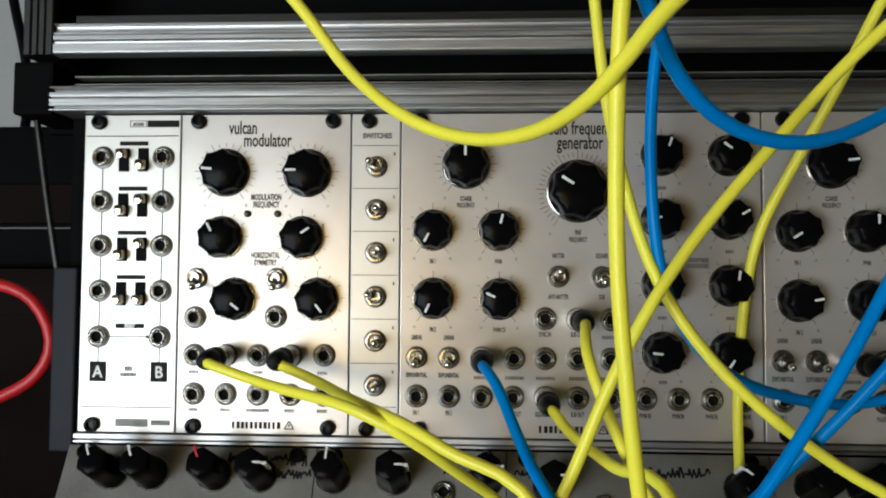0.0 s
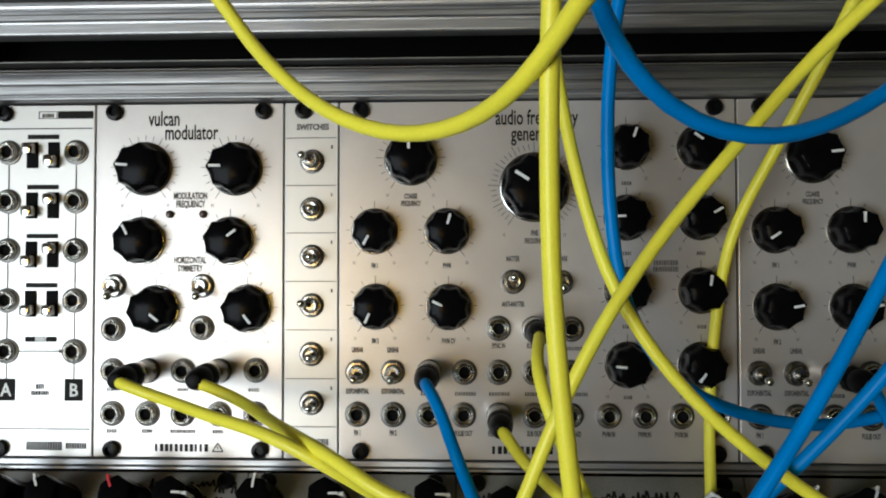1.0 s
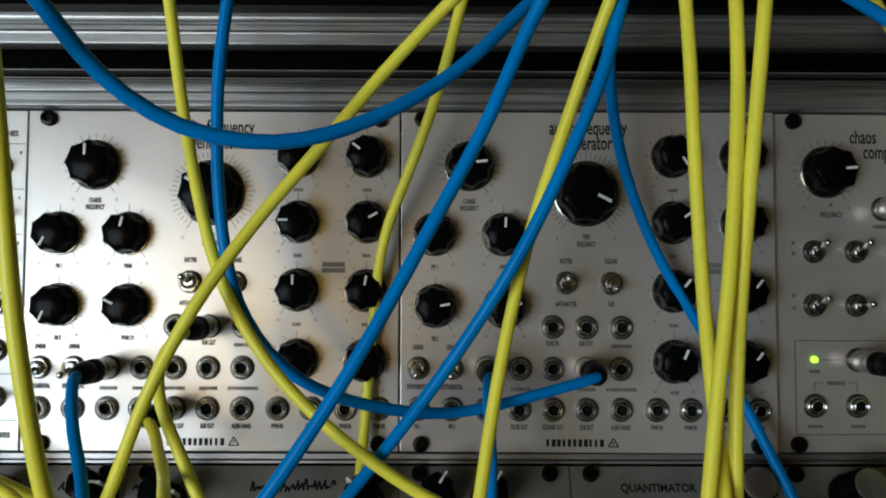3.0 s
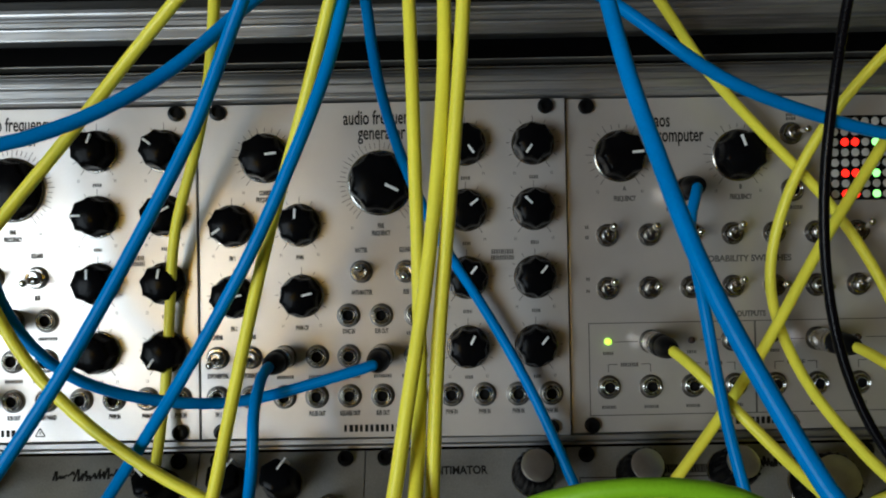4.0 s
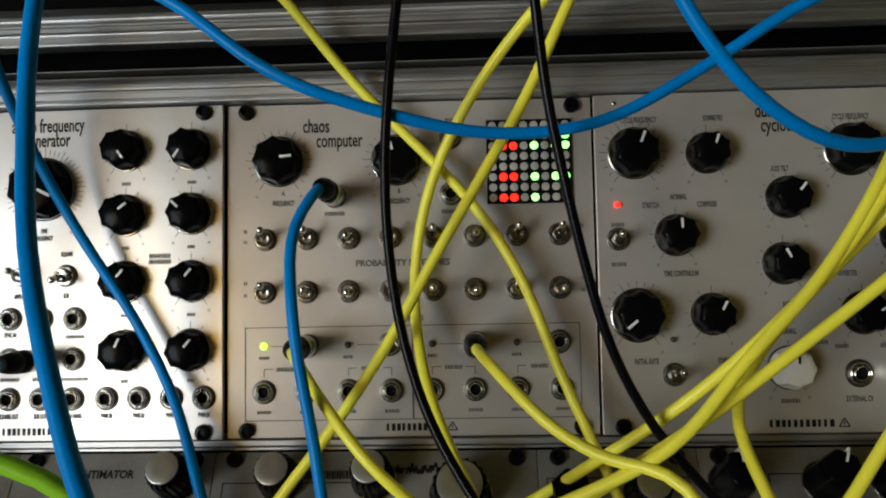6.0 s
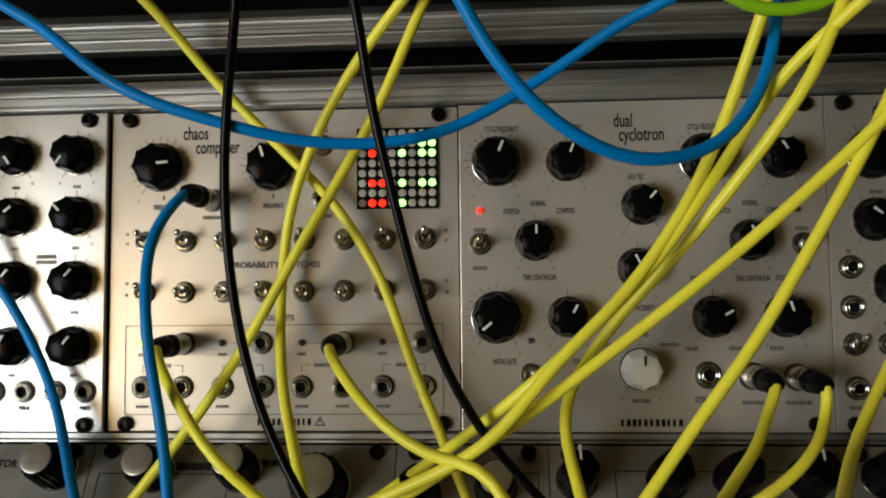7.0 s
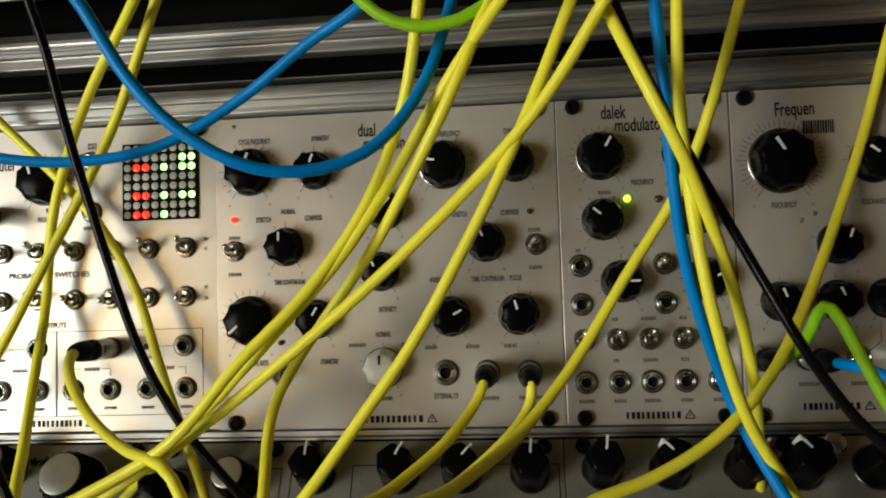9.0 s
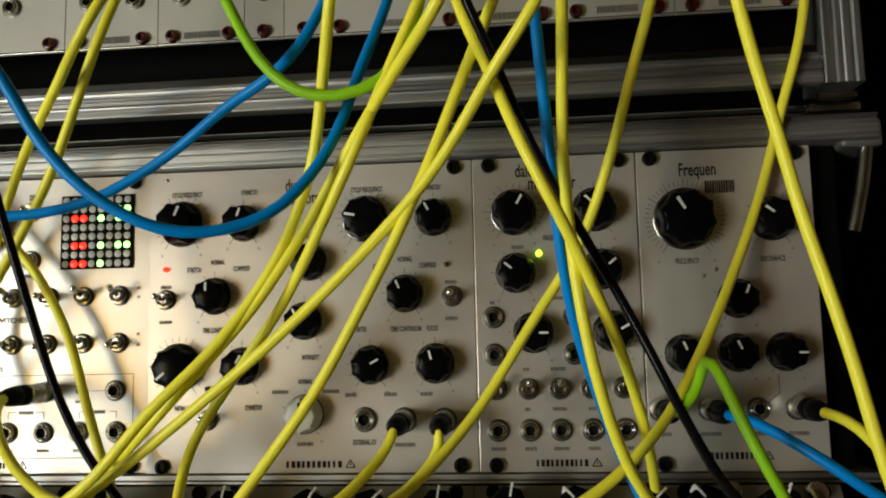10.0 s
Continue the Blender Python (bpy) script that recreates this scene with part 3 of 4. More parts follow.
for k in (0, 64.3):
    for x, y in ((31.0, 34.6), (62.6, 34.8), (14.4, 17.4), (30.6, 17.4), (46.8, 17.4), (63.2, 17.4)):
        jack(m4, x + k, y)
    led(m4, 14.4 + k, 34.8, M_LED_LIME if k == 0 else M_LED_DARK, 1.3)
    led(m4, 46.6 + k, 34.8, M_LED_DARK, 1.3)
    lines([(17 + k, 34.6, 26 + k, 34.6), (50 + k, 34.8, 58 + k, 34.8)], m4, 0.3)
    lines([(14.4 + k, 23, 14.4 + k, 26), (14.4 + k, 26, 18 + k, 26), (27 + k, 26, 30.6 + k, 26), (30.6 + k, 26, 30.6 + k, 23), (46.8 + k, 23, 46.8 + k, 26), (46.8 + k, 26, 50 + k, 26), (60 + k, 26, 63.2 + k, 26), (63.2 + k, 26, 63.2 + k, 23)], m4, 0.3)
    bars(22.5 + k, 26, 7, 1.5, m4)
    bars(55 + k, 26, 7, 1.5, m4)
    for x in (14.4, 30.6, 46.8, 63.2):
        bars(x + k, 9.8, 5.5, 1.2, m4)
    for x in (14.4, 46.6):
        bars(x + k, 30.4, 4, 1.2, m4)
brand(m4, 72, 3.6, 22)
matrix_face = part("dot_matrix", box(bmesh.new(), 101.0, 133.6, 87.6, 120.2, 0, 1.2, 0.2), M_HOLE, m4, "black dot matrix display with red and green dots", smooth=False)
LIT = {(i, j): "r" if i < 3 else "g" for i in (1, 2, 4, 6, 7) for j in (5, 2)}
LIT.update({(6, 6): "g", (7, 6): "g", (1, 0): "r", (2, 0): "r", (4, 0): "g"})
for i in range(8):
    for j in range(8):
        c = LIT.get((i, j))
        mat = M_LED_RED if c == "r" else M_LED_GREEN if c == "g" else M_LED_OFF
        put("dot", cached(("dot", mat.name), lambda: mesh_of("dot", lathe([(1.55, 0), (1.55, 0.1), (1.4, 0.16)], 14), mat)), None, matrix_face, at(103.3 + 4.0 * i, 89.9 + 4.0 * j, 1.22))

m5 = module("dual_module", "aluminium dual function module with black knobs and one ivory knob", 427.0, 141.0, None, [(7.6, 3), (133.4, 125.4), (133.6, 3)])
part("rivet", lathe([(0.8, 0), (0.8, 0.5), (0.4, 0.8)], 12), M_STEEL, m5, m=at(8, 125))
titled(m5, "dual", 64.5, 118.2, "cyclotron", 71.5, 112.6, 7.6)
for x, y, r, a in ((14.8, 105.6, 9.6, 22), (42.2, 105, 7.7, 20), (29.6, 74, 7.7, 0), (14.2, 44.2, 9.8, 230), (41.8, 44.2, 7.7, 30), (71, 87.4, 7.7, 42), (68.8, 62.6, 7.7, -25), (95.4, 105, 9.6, -80), (124.4, 104.6, 7.7, -30),
                   (111.7, 73, 7.7, -25), (96.8, 43.8, 7.8, 62), (123.9, 44, 8.0, -16)):
    knob(m5, x, y, r, a)
knob(m5, 69, 24, 7.8, 0, mat=M_IVORY, pointer=M_INK, ticks=5)
toggle(m5, 8, 73, -10)
toggle(m5, 131.4, 71.4, -10)
toggle(m5, 27, 22, -12, 10)
for x, y, mat in ((8, 86, M_LED_RED), (129.4, 84.6, M_LED_DARK), (27, 35, M_LED_DARK)):
    led(m5, x, y, mat, 1.1)
for x, y in ((94.2, 21.6), (110.6, 21.2), (127.2, 20.8)):
    jack(m5, x, y, 4.9)
for s, x, y in (("CYCLE FREQUENCY", 17, 117.4), ("SYMMETRY", 45, 117.4), ("CYCLE FREQUENCY", 96, 116.6), ("SYMMETRY", 124, 116.4), ("TIME CONTINUUM", 31, 58.6), ("TIME CONTINUUM", 112, 57.4), ("NORMAL", 31, 87.6), ("STRETCH", 20.5, 84.6), ("COMPRESS", 41.5, 84.6),
                ("NORMAL", 112, 86.4), ("STRETCH", 101.5, 83.6), ("COMPRESS", 121.5, 83.6), ("INITIAL RATE", 17, 26), ("SYMMETRY", 47, 26), ("INTENSITY", 71.4, 46.4), ("AXIS TILT", 69, 97.4), ("FOCUS", 123, 57.4), ("EXTERNAL CV", 94, 11.4), ("INVERTER", 92, 57.6), ("NORMAL", 69.2, 36.4)):
    lettering(s, x, y, 2.9, m5, None, 0.52)
for x, y, w in ((8, 78.6, 5), (8, 63.6, 5.5), (131, 77.4, 5), (131, 62.4, 5.5), (110.6, 11.4, 9), (127.2, 11.4, 10), (58.4, 33.4, 7), (80, 33.4, 7), (69, 12, 7), (88.4, 31.8, 5), (105, 31.8, 5.5), (120, 31.8, 5)):
    bars(x, y, w, 1.5, m5)
brand(m5, 73, 3.6, 24)

m6 = module("dual_modulator", "aluminium modulator module with six knobs and rows of jacks", 568.0, 67.2, None, [(6.9, 125.4), (60.4, 125.4), (6.9, 3), (60, 3)])
titled(m6, "dalek", 22.8, 120.2, "modulator", 33.0, 114.8, 7.7)
for x, y, r, a in ((17, 105.4, 9.3, 30), (50, 105.4, 8.8, -45), (17, 80.2, 8.0, -50), (52.2, 80.8, 8.0, 52), (23.4, 55.6, 8.0, 90), (55.6, 55.5, 8.0, 62)):
    knob(m6, x, y, r, a)
led(m6, 26.8, 88, M_LED_LIME, 1.3)
led(m6, 38.6, 87.4, M_LED_DARK, 1.5)
for x, y in ((7.4, 62.2), (7.4, 47), (39.6, 46.8), (8, 16.6), (20.8, 16.6), (33.2, 16.6), (45.8, 16.6), (58.6, 16.6)):
    jack(m6, x, y)
toggle(m6, 39.8, 62, -8, -10)
for x in (7.8, 20.6, 33.2, 45.8, 58.6):
    toggle(m6, x, 33, -26, 4)
lettering("FREQUENCY", 33, 93.4, 2.8, m6, None, 0.55)
for x, y, w in ((18, 91, 5), (46, 91, 5), (32, 69.6, 8), (7, 68.4, 2), (20, 41, 2.5), (33, 41, 6), (46, 41, 3), (20, 25, 2.5), (33, 25, 6), (46, 25, 3), (8, 9.4, 6), (20.8, 9.4, 5), (33, 9.4, 6.5), (46, 9.4, 5), (58.6, 9.4, 6)):
    bars(x, y, w, 1.4, m6)
brand(m6, 33.4, 3.6, 21)

m7 = module("filter_module", "aluminium filter module with one large knob and five small ones", 635.4, 69.0, None, [(5.6, 125.4), (5.6, 3), (62.6, 125.4)])
titled(m7, "Frequen", 24.5, 117.8, "", 0, 0, 7.6)
bars(33, 113.4, 12, 5.0, m7, M_INK)
knob(m7, 18.6, 100.2, 12.2, -30, ticks=25)
knob(m7, 52.4, 99, 8.6, -50)
knob(m7, 37.4, 67.4, 7.6, 24, ticks=5)
for x, a in ((15.4, -20), (36, -22), (54.4, 90)):
    knob(m7, x, 46, 7.4, a, ticks=7)
lettering("FREQUENCY", 18.6, 82, 3.0, m7, None, 0.55)
lettering("RESONANCE", 52, 82, 3.0, m7, None, 0.55)
lettering("LP", 25, 76, 2.4, m7, None, 0.6)
lettering("BP", 30, 78.4, 2.4, m7, None, 0.6)
for x in (4.9, 24.1, 42.7, 57.4):
    jack(m7, x, 24)
    bars(x, 14.6, 8, 1.5, m7)
lines([(51.2, 37, 51.2, 30), (51.2, 30, 46, 26)], m7, 0.35)
brand(m7, 32, 6.0, 21)

# ---- lower row, leaning back a little ----
def lower(name, label, x, w, marks=()):
    ob = thing(name, label, "synth module", "modules in the lower row", pose(x * mm, -0.0024, -0.0046, LOW) @ Matrix.Translation((0, -0.1284, 0)))
    # panels are silver; their shade is in the base colour
    panel(ob, w, mat=M_PANEL_SHADE)
    for sx in (7.5, w - 7.5):
        screw(ob, sx, 125.4)
    return ob


def scrawl(parent, x, y, w, h, seed):
    """Handwritten name too loose to read: uneven pen strokes."""
    rnd = random.Random(seed)
    segs, cx = [], x
    while cx < x + w:
        dx = rnd.uniform(0.8, 1.5) * h * 0.3
        y0, y1 = y + rnd.uniform(-0.1, 0.5) * h, y + rnd.uniform(0.4, 1.1) * h
        segs += [(cx, y0, cx + dx * rnd.uniform(0.3, 0.9), y1), (cx + dx * 0.6, y1, cx + dx, y0)]
        cx += dx * 1.15
    tagged(lines(segs, parent, 0.8, M_INK, "handwriting"), kind="stuff")


l1 = lower("lower_module", "shade-toned silver oscillator module with handwritten name and black knobs", -131, 100)
for x, p in ((20, M_WHITE), (36, M_WHITE), (61, M_RED), (79, M_WHITE)):
    knob(l1, x, 117.5, 6.6, -30 if x < 70 else 90, 19, 6, M_BLACK, 0, p)
scrawl(l1, 62, 121.5, 34, 4.2, 3)
scrawl(l1, 84, 116.5, 14, 3.6, 4)
led(l1, 72, 105, M_LED_LIME, 1.2)
l1b = lower("lower_module", "shade-toned silver oscillator module with handwritten name and black knobs", -31, 74)
for x in (7.5, 31, 66):
    knob(l1b, x, 117.5, 6.6, 0 if x < 20 else 88, 19, 6, M_BLACK, 0)
scrawl(l1b, 50, 117.5, 22, 5, 5)
jack(l1b, 50, 112)
l2 = lower("lower_module", "shade-toned silver module with handwritten name and small toggle switches", 43, 100)
scrawl(l2, 3, 117.5, 22, 5, 6)
scrawl(l2, 46, 119, 30, 4.2, 7)
for x in (50, 60, 68):
    toggle(l2, x, 104, 8, 12)
for x in (17, 88):
    knob(l2, x, 115, 7.0, -50 if x > 50 else 90, 18, 6, M_BLACK, 0)
jack(l2, 36, 108)
l3 = lower("lower_module", "shade-toned silver module with black knobs and toggles", 143, 63)
for x in (14, 22, 33):
    knob(l3, x, 116 if x != 22 else 98, 6.8, 30, 18, 6, M_BLACK, 0)
toggle(l3, 50, 108, 10)
l4 = lower("quantiser_module", "shade-toned silver module lettered in black on its top edge", 206, 76)
lettering("QUANTIMATOR", 32, 119.0, 4.2, l4, M_INK, 0.9)
knob(l4, 63, 118, 8.0, -60, 16, 20, M_BLACK, 0, None, M_SPUN)
bars(20, 108, 18, 2, l4)
jack(l4, 12, 104)
l5 = lower("looping_module", "shade-toned silver module with silver-topped knobs", 282, 120)
for x, y, r in ((26, 117.5, 8.0), (60, 118, 8.0), (92, 112, 11.0)):
    knob(l5, x, y, r, 35, 16, 20, M_BLACK, 0, None, M_SPUN)
scrawl(l5, 60, 120, 26, 3.6, 9)
bars(44, 120, 22, 3, l5, M_INK)
outline(4, 56, 90, 117, l5, 0.4, M_INK)
l6 = lower("lower_module", "shade-toned silver module with tall black knobs", 402, 58)
knob(l6, 10, 110, 7.6, 20, 18, 6, M_BLACK, 0)
knob(l6, 38, 112, 8.0, 0, 16, 20, M_BLACK, 0, None, M_SPUN)
outline(3, 54, 88, 118, l6, 0.4, M_INK)
l7 = lower("lower_module", "shade-toned silver module with a row of tall black knobs", 460, 106)
for x, a in ((10, 0), (43, 25), (67, 40), (93, 5)):
    knob(l7, x, 115.5, 7.6, a, 19, 6, M_BLACK, 0)
outline(24, 104, 88, 119, l7, 0.4, M_INK)
l8 = lower("lower_module", "shade-toned silver module with a row of tall black knobs", 566, 74)
for x, a in ((14, 10), (39, -40), (66, 45)):
    knob(l8, x, 116.5, 7.6, a, 19, 6, M_BLACK, 0)
l9 = lower("lower_module", "shade-toned silver module with tall black knobs beside the case end", 640, 66)
for x, a in ((12, -35), (38, 30)):
    knob(l9, x, 116.5, 8.0, a, 19, 6, M_BLACK, 0)
for x in (24, 55):
    part("silver_cap", lathe([(4, 0), (4, 6), (3.4, 7), (2, 7.2)], 20), M_CHROME, l9, m=at(x, 124))

# ---- upper row ----
UX = [(-139, 81), (-58, 81), (23, 100), (123, 100), (223, 81), (304, 81), (385, 44), (429, 40), (469, 18), (487, 18), (505, 62), (567, 40), (607, 48), (655, 52)]
for i, (x, w) in enumerate(UX):
    ob = thing("upper_module", "silver synth module with dark red caps along its lower edge", "synth module", "modules in the upper row", pose(x * mm, 0.001, 0.1868, 90))
    panel(ob, w, mat=M_PANEL_W)
    for sx in ((7, w - 7) if w > 30 else (w / 2,)):
        screw(ob, sx, 3.6, 2.9, M_REDCAP)
        screw(ob, sx, 125, 2.9, M_REDCAP)
    if w > 30:
        bars(w / 2, 4.2, 18, 3.0, ob, M_INK2, i)
    for k in range(max(1, int(w / 22))):
        for q in range(4):
            jack(ob, 11 + 22 * k if w > 30 else w / 2, 22 + 17 * q)
    lines([(0.4, 0.6, w - 0.4, 0.6)], ob, 0.5, M_INK)

# ---- patch cables ----
CABLE_R = 1.95


def plug(parent, x, y, out=1.5, angle=(0, 0)):
    """Jack plug in a socket: nickel collar and black boot."""
    p = part("plug", lathe([(3.4, 2.4), (4.3, 2.6), (4.4, 3.4), (4.15, 3.8), (4.15, 10.5), (4.4, 10.9), (4.4, 12.4), (4.0, 12.9)], 28), M_CHROME, parent, "nickel plug", pose(x * mm, 0, y * mm, 90) @ pose(0, 0, 0, *angle))
    part("boot", lathe([(3.7, 12.7), (4.3, 13.1), (4.25, 17), (4.0, 17.4), (4.0, 18.0), (4.15, 18.4), (3.8, 22), (3.1, 25), (2.5, 26.3), (1.5, 26.6)], 24), M_BOOT, p, "black rubber boot")
    return p


COLOURS = {"yellow": M_YELLOW, "blue": M_BLUE, "green": M_GREEN, "black": M_CORD}


def cable(colour, points, note, start="up", end="down", radius=CABLE_R):
    """A patch cord. up: it runs on to the upper row; down: to the lower row; (x, z): it leaves a socket there."""
    ob = thing("patch_cable", colour + " rubber patch cable " + note, "patch cable", "patch cables")
    P = [Vector(p) for p in points]

    def tail(kind, tip, before):
        d = (tip - before).normalized()
        if kind == "up":
            a = tip + d * 38
            b = Vector((a.x + d.x * 30, a.y * 0.55, 236))
            if a.z > 228:
                a.z = 228
            return [a, b, Vector((b.x + d.x * 10, -14, 250)), Vector((b.x + d.x * 12, -3, 251))]
        if kind == "down":
            a = tip + d * 30
            y = max(-58, min(-26, a.y + 8))
            z = y * math.tan(radians(LOW)) - 3
            return [a, Vector((a.x + d.x * 12, min(a.y - 4, y - 10), min(a.z - 16, z + 14))), Vector((a.x + d.x * 14, y, z))]
        if kind == "none":
            return []
        x, z = kind
        plug(ob, x, z)
        return [Vector((x, -20, z))]
    head = tail(start, P[0], P[1])
    foot = tail(end, P[-1], P[-2])
    if isinstance(start, tuple):
        P = P[1:]
        head = [Vector((start[0], -27, start[1]))] + head
    if isinstance(end, tuple):
        P = P[:-1]
        foot = [Vector((end[0], -27, end[1]))] + foot
    line = (head[::-1] if not isinstance(start, tuple) else [head[1], head[0]]) + P + foot
    part("cord", tube(line, radius if colour != "black" else 1.6), COLOURS[colour], ob)
    return ob


cable("yellow", [(-21.8, -69.3, 144.3), (-7.0, -72.0, 124.5), (12.4, -83.2, 107.7), (33.2, -99.5, 98.8), (50.9, -117.6, 99.4), (61.7, -134.1, 106.2), (68.4, -145.6, 115.0)], "hanging in a loop before the oscillator", 'up', 'up')
cable("yellow", [(63.7, -134.6, 119.1), (63.6, -130.6, 103.8), (63.8, -127.7, 87.6), (64.2, -125.4, 70.9), (65.3, -123.5, 53.8), (67.2, -121.5, 36.5), (69.4, -118.8, 18.7)], "running straight down past the rails", 'up', 'down')
cable("blue", [(71.3, -129.1, 123.6), (80.3, -119.8, 109.5), (95.9, -110.8, 99.1), (117.2, -101.8, 97.1), (140.2, -92.8, 105.5), (162.5, -83.7, 121.1), (182.6, -74.4, 143.1)], "hanging in a wide loop", 'up', 'up')
cable("blue", [(91.9, -57.4, 150.2), (89.0, -55.3, 133.1), (88.0, -53.7, 115.5), (88.0, -52.4, 97.7), (89.3, -51.1, 79.9), (92.1, -49.5, 62.2), (99.7, -47.3, 45.9), (112.0, -44.3, 32.4), (129.0, -40.1, 24.6), (148.3, -34.6, 20.3), (169.0, -27.4, 19.6), (190.9, -18.3, 22.9)], "swinging down into an oscillator socket", 'up', (212.6, 31.2))
cable("yellow", [(70.9, -49.2, 153.4), (74.6, -47.5, 122.6), (80.8, -48.6, 91.7), (89.9, -51.3, 62.3), (105.8, -54.3, 37.2), (126.6, -56.3, 16.9), (150.3, -56.2, -0.0)], "curving down across the first oscillator", 'up', 'down')
cable("yellow", [(160.1, -72.8, 143.9), (140.7, -67.1, 124.8), (121.7, -65.1, 102.5), (102.5, -65.3, 79.8), (85.8, -66.0, 55.7), (72.4, -65.8, 29.9), (61.7, -62.8, 2.1)], "slanting down across the first oscillator", 'up', 'down')
cable("yellow", [(164.3, -47.6, 153.3), (157.8, -33.2, 131.1), (148.2, -20.4, 106.6), (137.2, -10.5, 79.4), (133.0, -5.0, 48.4), (130.7, -5.1, 17.0), (128.8, -12.3, -12.1)], "slanting down between the oscillators", 'up', 'down')
cable("blue", [(179.9, -88.0, 128.8), (169.7, -85.4, 105.2), (157.1, -84.8, 81.6), (144.3, -85.7, 57.8), (130.9, -87.1, 34.6), (116.3, -88.3, 12.5), (101.0, -88.7, -8.9)], "slanting close before the panel", 'up', 'down')
cable("blue", [(212.0, -73.8, 153.2), (204.7, -73.7, 124.2), (193.6, -72.4, 97.5), (181.0, -69.4, 71.6), (166.0, -64.0, 47.0), (148.8, -56.0, 22.1), (129.1, -44.8, -4.0)], "slanting down over the second oscillator", 'up', 'down')
cable("yellow", [(209.0, -78.9, 152.3), (201.3, -70.2, 130.0), (193.2, -64.7, 105.2), (184.9, -62.3, 79.1), (178.4, -62.7, 52.2), (173.1, -65.6, 25.7), (168.9, -70.8, 0.4)], "slanting down over the second oscillator", 'up', 'down')
cable("blue", [(213.1, -45.9, 153.4), (215.6, -32.4, 129.1), (223.3, -21.3, 102.1), (236.3, -13.4, 74.0), (253.7, -10.1, 45.8), (269.7, -12.2, 16.0), (281.9, -21.0, -13.5)], "lying close to the second oscillator", 'up', 'down')
cable("yellow", [(228.1, -72.7, 152.9), (228.9, -75.0, 126.5), (229.3, -76.5, 101.0), (229.8, -78.2, 76.2), (230.1, -81.3, 52.2), (230.2, -87.0, 29.5), (229.1, -96.5, 9.4)], "in a bundle of three hanging straight", 'up', 'down')
cable("yellow", [(238.6, -83.6, 148.5), (238.4, -85.7, 123.3), (236.7, -88.0, 98.9), (234.3, -90.6, 75.3), (231.1, -93.3, 52.6), (227.3, -96.3, 31.0), (224.1, -99.4, 10.2)], "in a bundle of three hanging straight", 'up', 'down')
cable("yellow", [(244.4, -91.2, 145.5), (242.7, -90.0, 122.2), (240.6, -89.3, 98.8), (238.4, -89.1, 75.5), (236.0, -89.5, 52.6), (234.4, -90.8, 30.1), (233.3, -92.9, 8.4)], "in a bundle of three hanging straight", 'up', 'down')
cable("blue", [(276.4, -115.0, 130.4), (279.5, -123.7, 107.5), (284.1, -131.4, 87.0), (288.5, -138.1, 68.5), (294.2, -144.1, 52.0), (300.7, -149.3, 37.1), (307.0, -153.9, 23.2)], "hanging well clear of the panels", 'up', 'down')
cable("blue", [(293.5, -64.2, 141.8), (320.6, -66.0, 120.6), (351.5, -60.8, 109.6), (385.6, -52.9, 103.3), (422.0, -46.1, 107.4), (454.6, -44.7, 124.0), (481.2, -52.6, 139.9)], "in a wide loop over the dot matrix", 'up', 'up')
cable("yellow", [(317.3, -21.5, 157.0), (336.2, -13.5, 133.5), (358.6, -9.6, 110.3), (380.9, -8.9, 86.1), (397.7, -10.7, 58.5), (408.7, -14.0, 28.9), (420.5, -18.0, 1.0)], "slanting behind the blue loop", 'up', 'down')
cable("yellow", [(409.3, -42.5, 154.4), (391.7, -31.2, 137.2), (375.5, -20.7, 114.9), (362.9, -12.6, 86.7), (358.1, -8.7, 54.2), (362.8, -24.0, 23.4), (373.0, -45.0, 0.9)], "bowed before the toggle switches", 'up', 'down')
cable("yellow", [(413.4, -35.7, 149.5), (400.0, -30.8, 121.5), (383.6, -27.6, 93.7), (366.5, -25.9, 65.5), (350.2, -25.4, 36.7), (331.8, -25.9, 9.5), (311.9, -27.1, -16.0)], "slanting before the toggle switches", 'up', 'down')
cable("black", [(358.7, -66.1, 139.6), (355.6, -63.5, 114.8), (353.9, -60.5, 89.5), (354.8, -58.0, 63.7), (358.8, -57.0, 38.1), (366.8, -58.6, 14.0), (378.6, -63.6, -6.5)], "hanging before the toggle switches", 'up', 'down')
cable("black", [(400.1, -73.3, 135.9), (403.1, -67.4, 111.7), (408.3, -62.2, 86.6), (414.4, -57.7, 60.6), (422.3, -54.1, 34.5), (435.1, -51.5, 10.2), (452.7, -50.0, -10.9)], "hanging past the dot matrix", 'up', 'down')
cable("blue", [(325.2, -19.2, 94.4), (319.5, -36.3, 76.8), (320.6, -44.6, 58.3), (322.3, -47.2, 40.8), (325.3, -46.9, 23.5), (328.7, -47.0, 6.4), (331.7, -50.4, -9.7)], "plugged in between two knobs", (327.0, 92.0), 'down')
cable("yellow", [(316.8, -30.4, 37.9), (322.4, -35.1, 28.1), (329.1, -40.1, 19.6), (336.1, -44.6, 11.8), (342.8, -47.8, 4.0), (350.1, -49.1, -3.3), (357.9, -47.6, -10.8)], "plugged into an output socket", (316.0, 34.6), 'down')
cable("yellow", [(379.1, -26.2, 37.6), (384.8, -37.1, 30.2), (391.0, -44.0, 23.5), (397.5, -48.4, 16.9), (404.4, -51.4, 10.7), (412.1, -54.2, 6.2), (419.7, -58.1, 2.5)], "plugged into an output socket", (380.3, 34.6), 'down')
cable("blue", [(429.3, -100.0, 137.9), (441.3, -97.3, 116.5), (458.1, -92.6, 99.3), (480.6, -85.8, 89.8), (506.2, -77.2, 96.0), (523.7, -66.9, 119.5), (532.4, -55.0, 151.2)], "in a deep loop before the dual module", 'up', 'up')
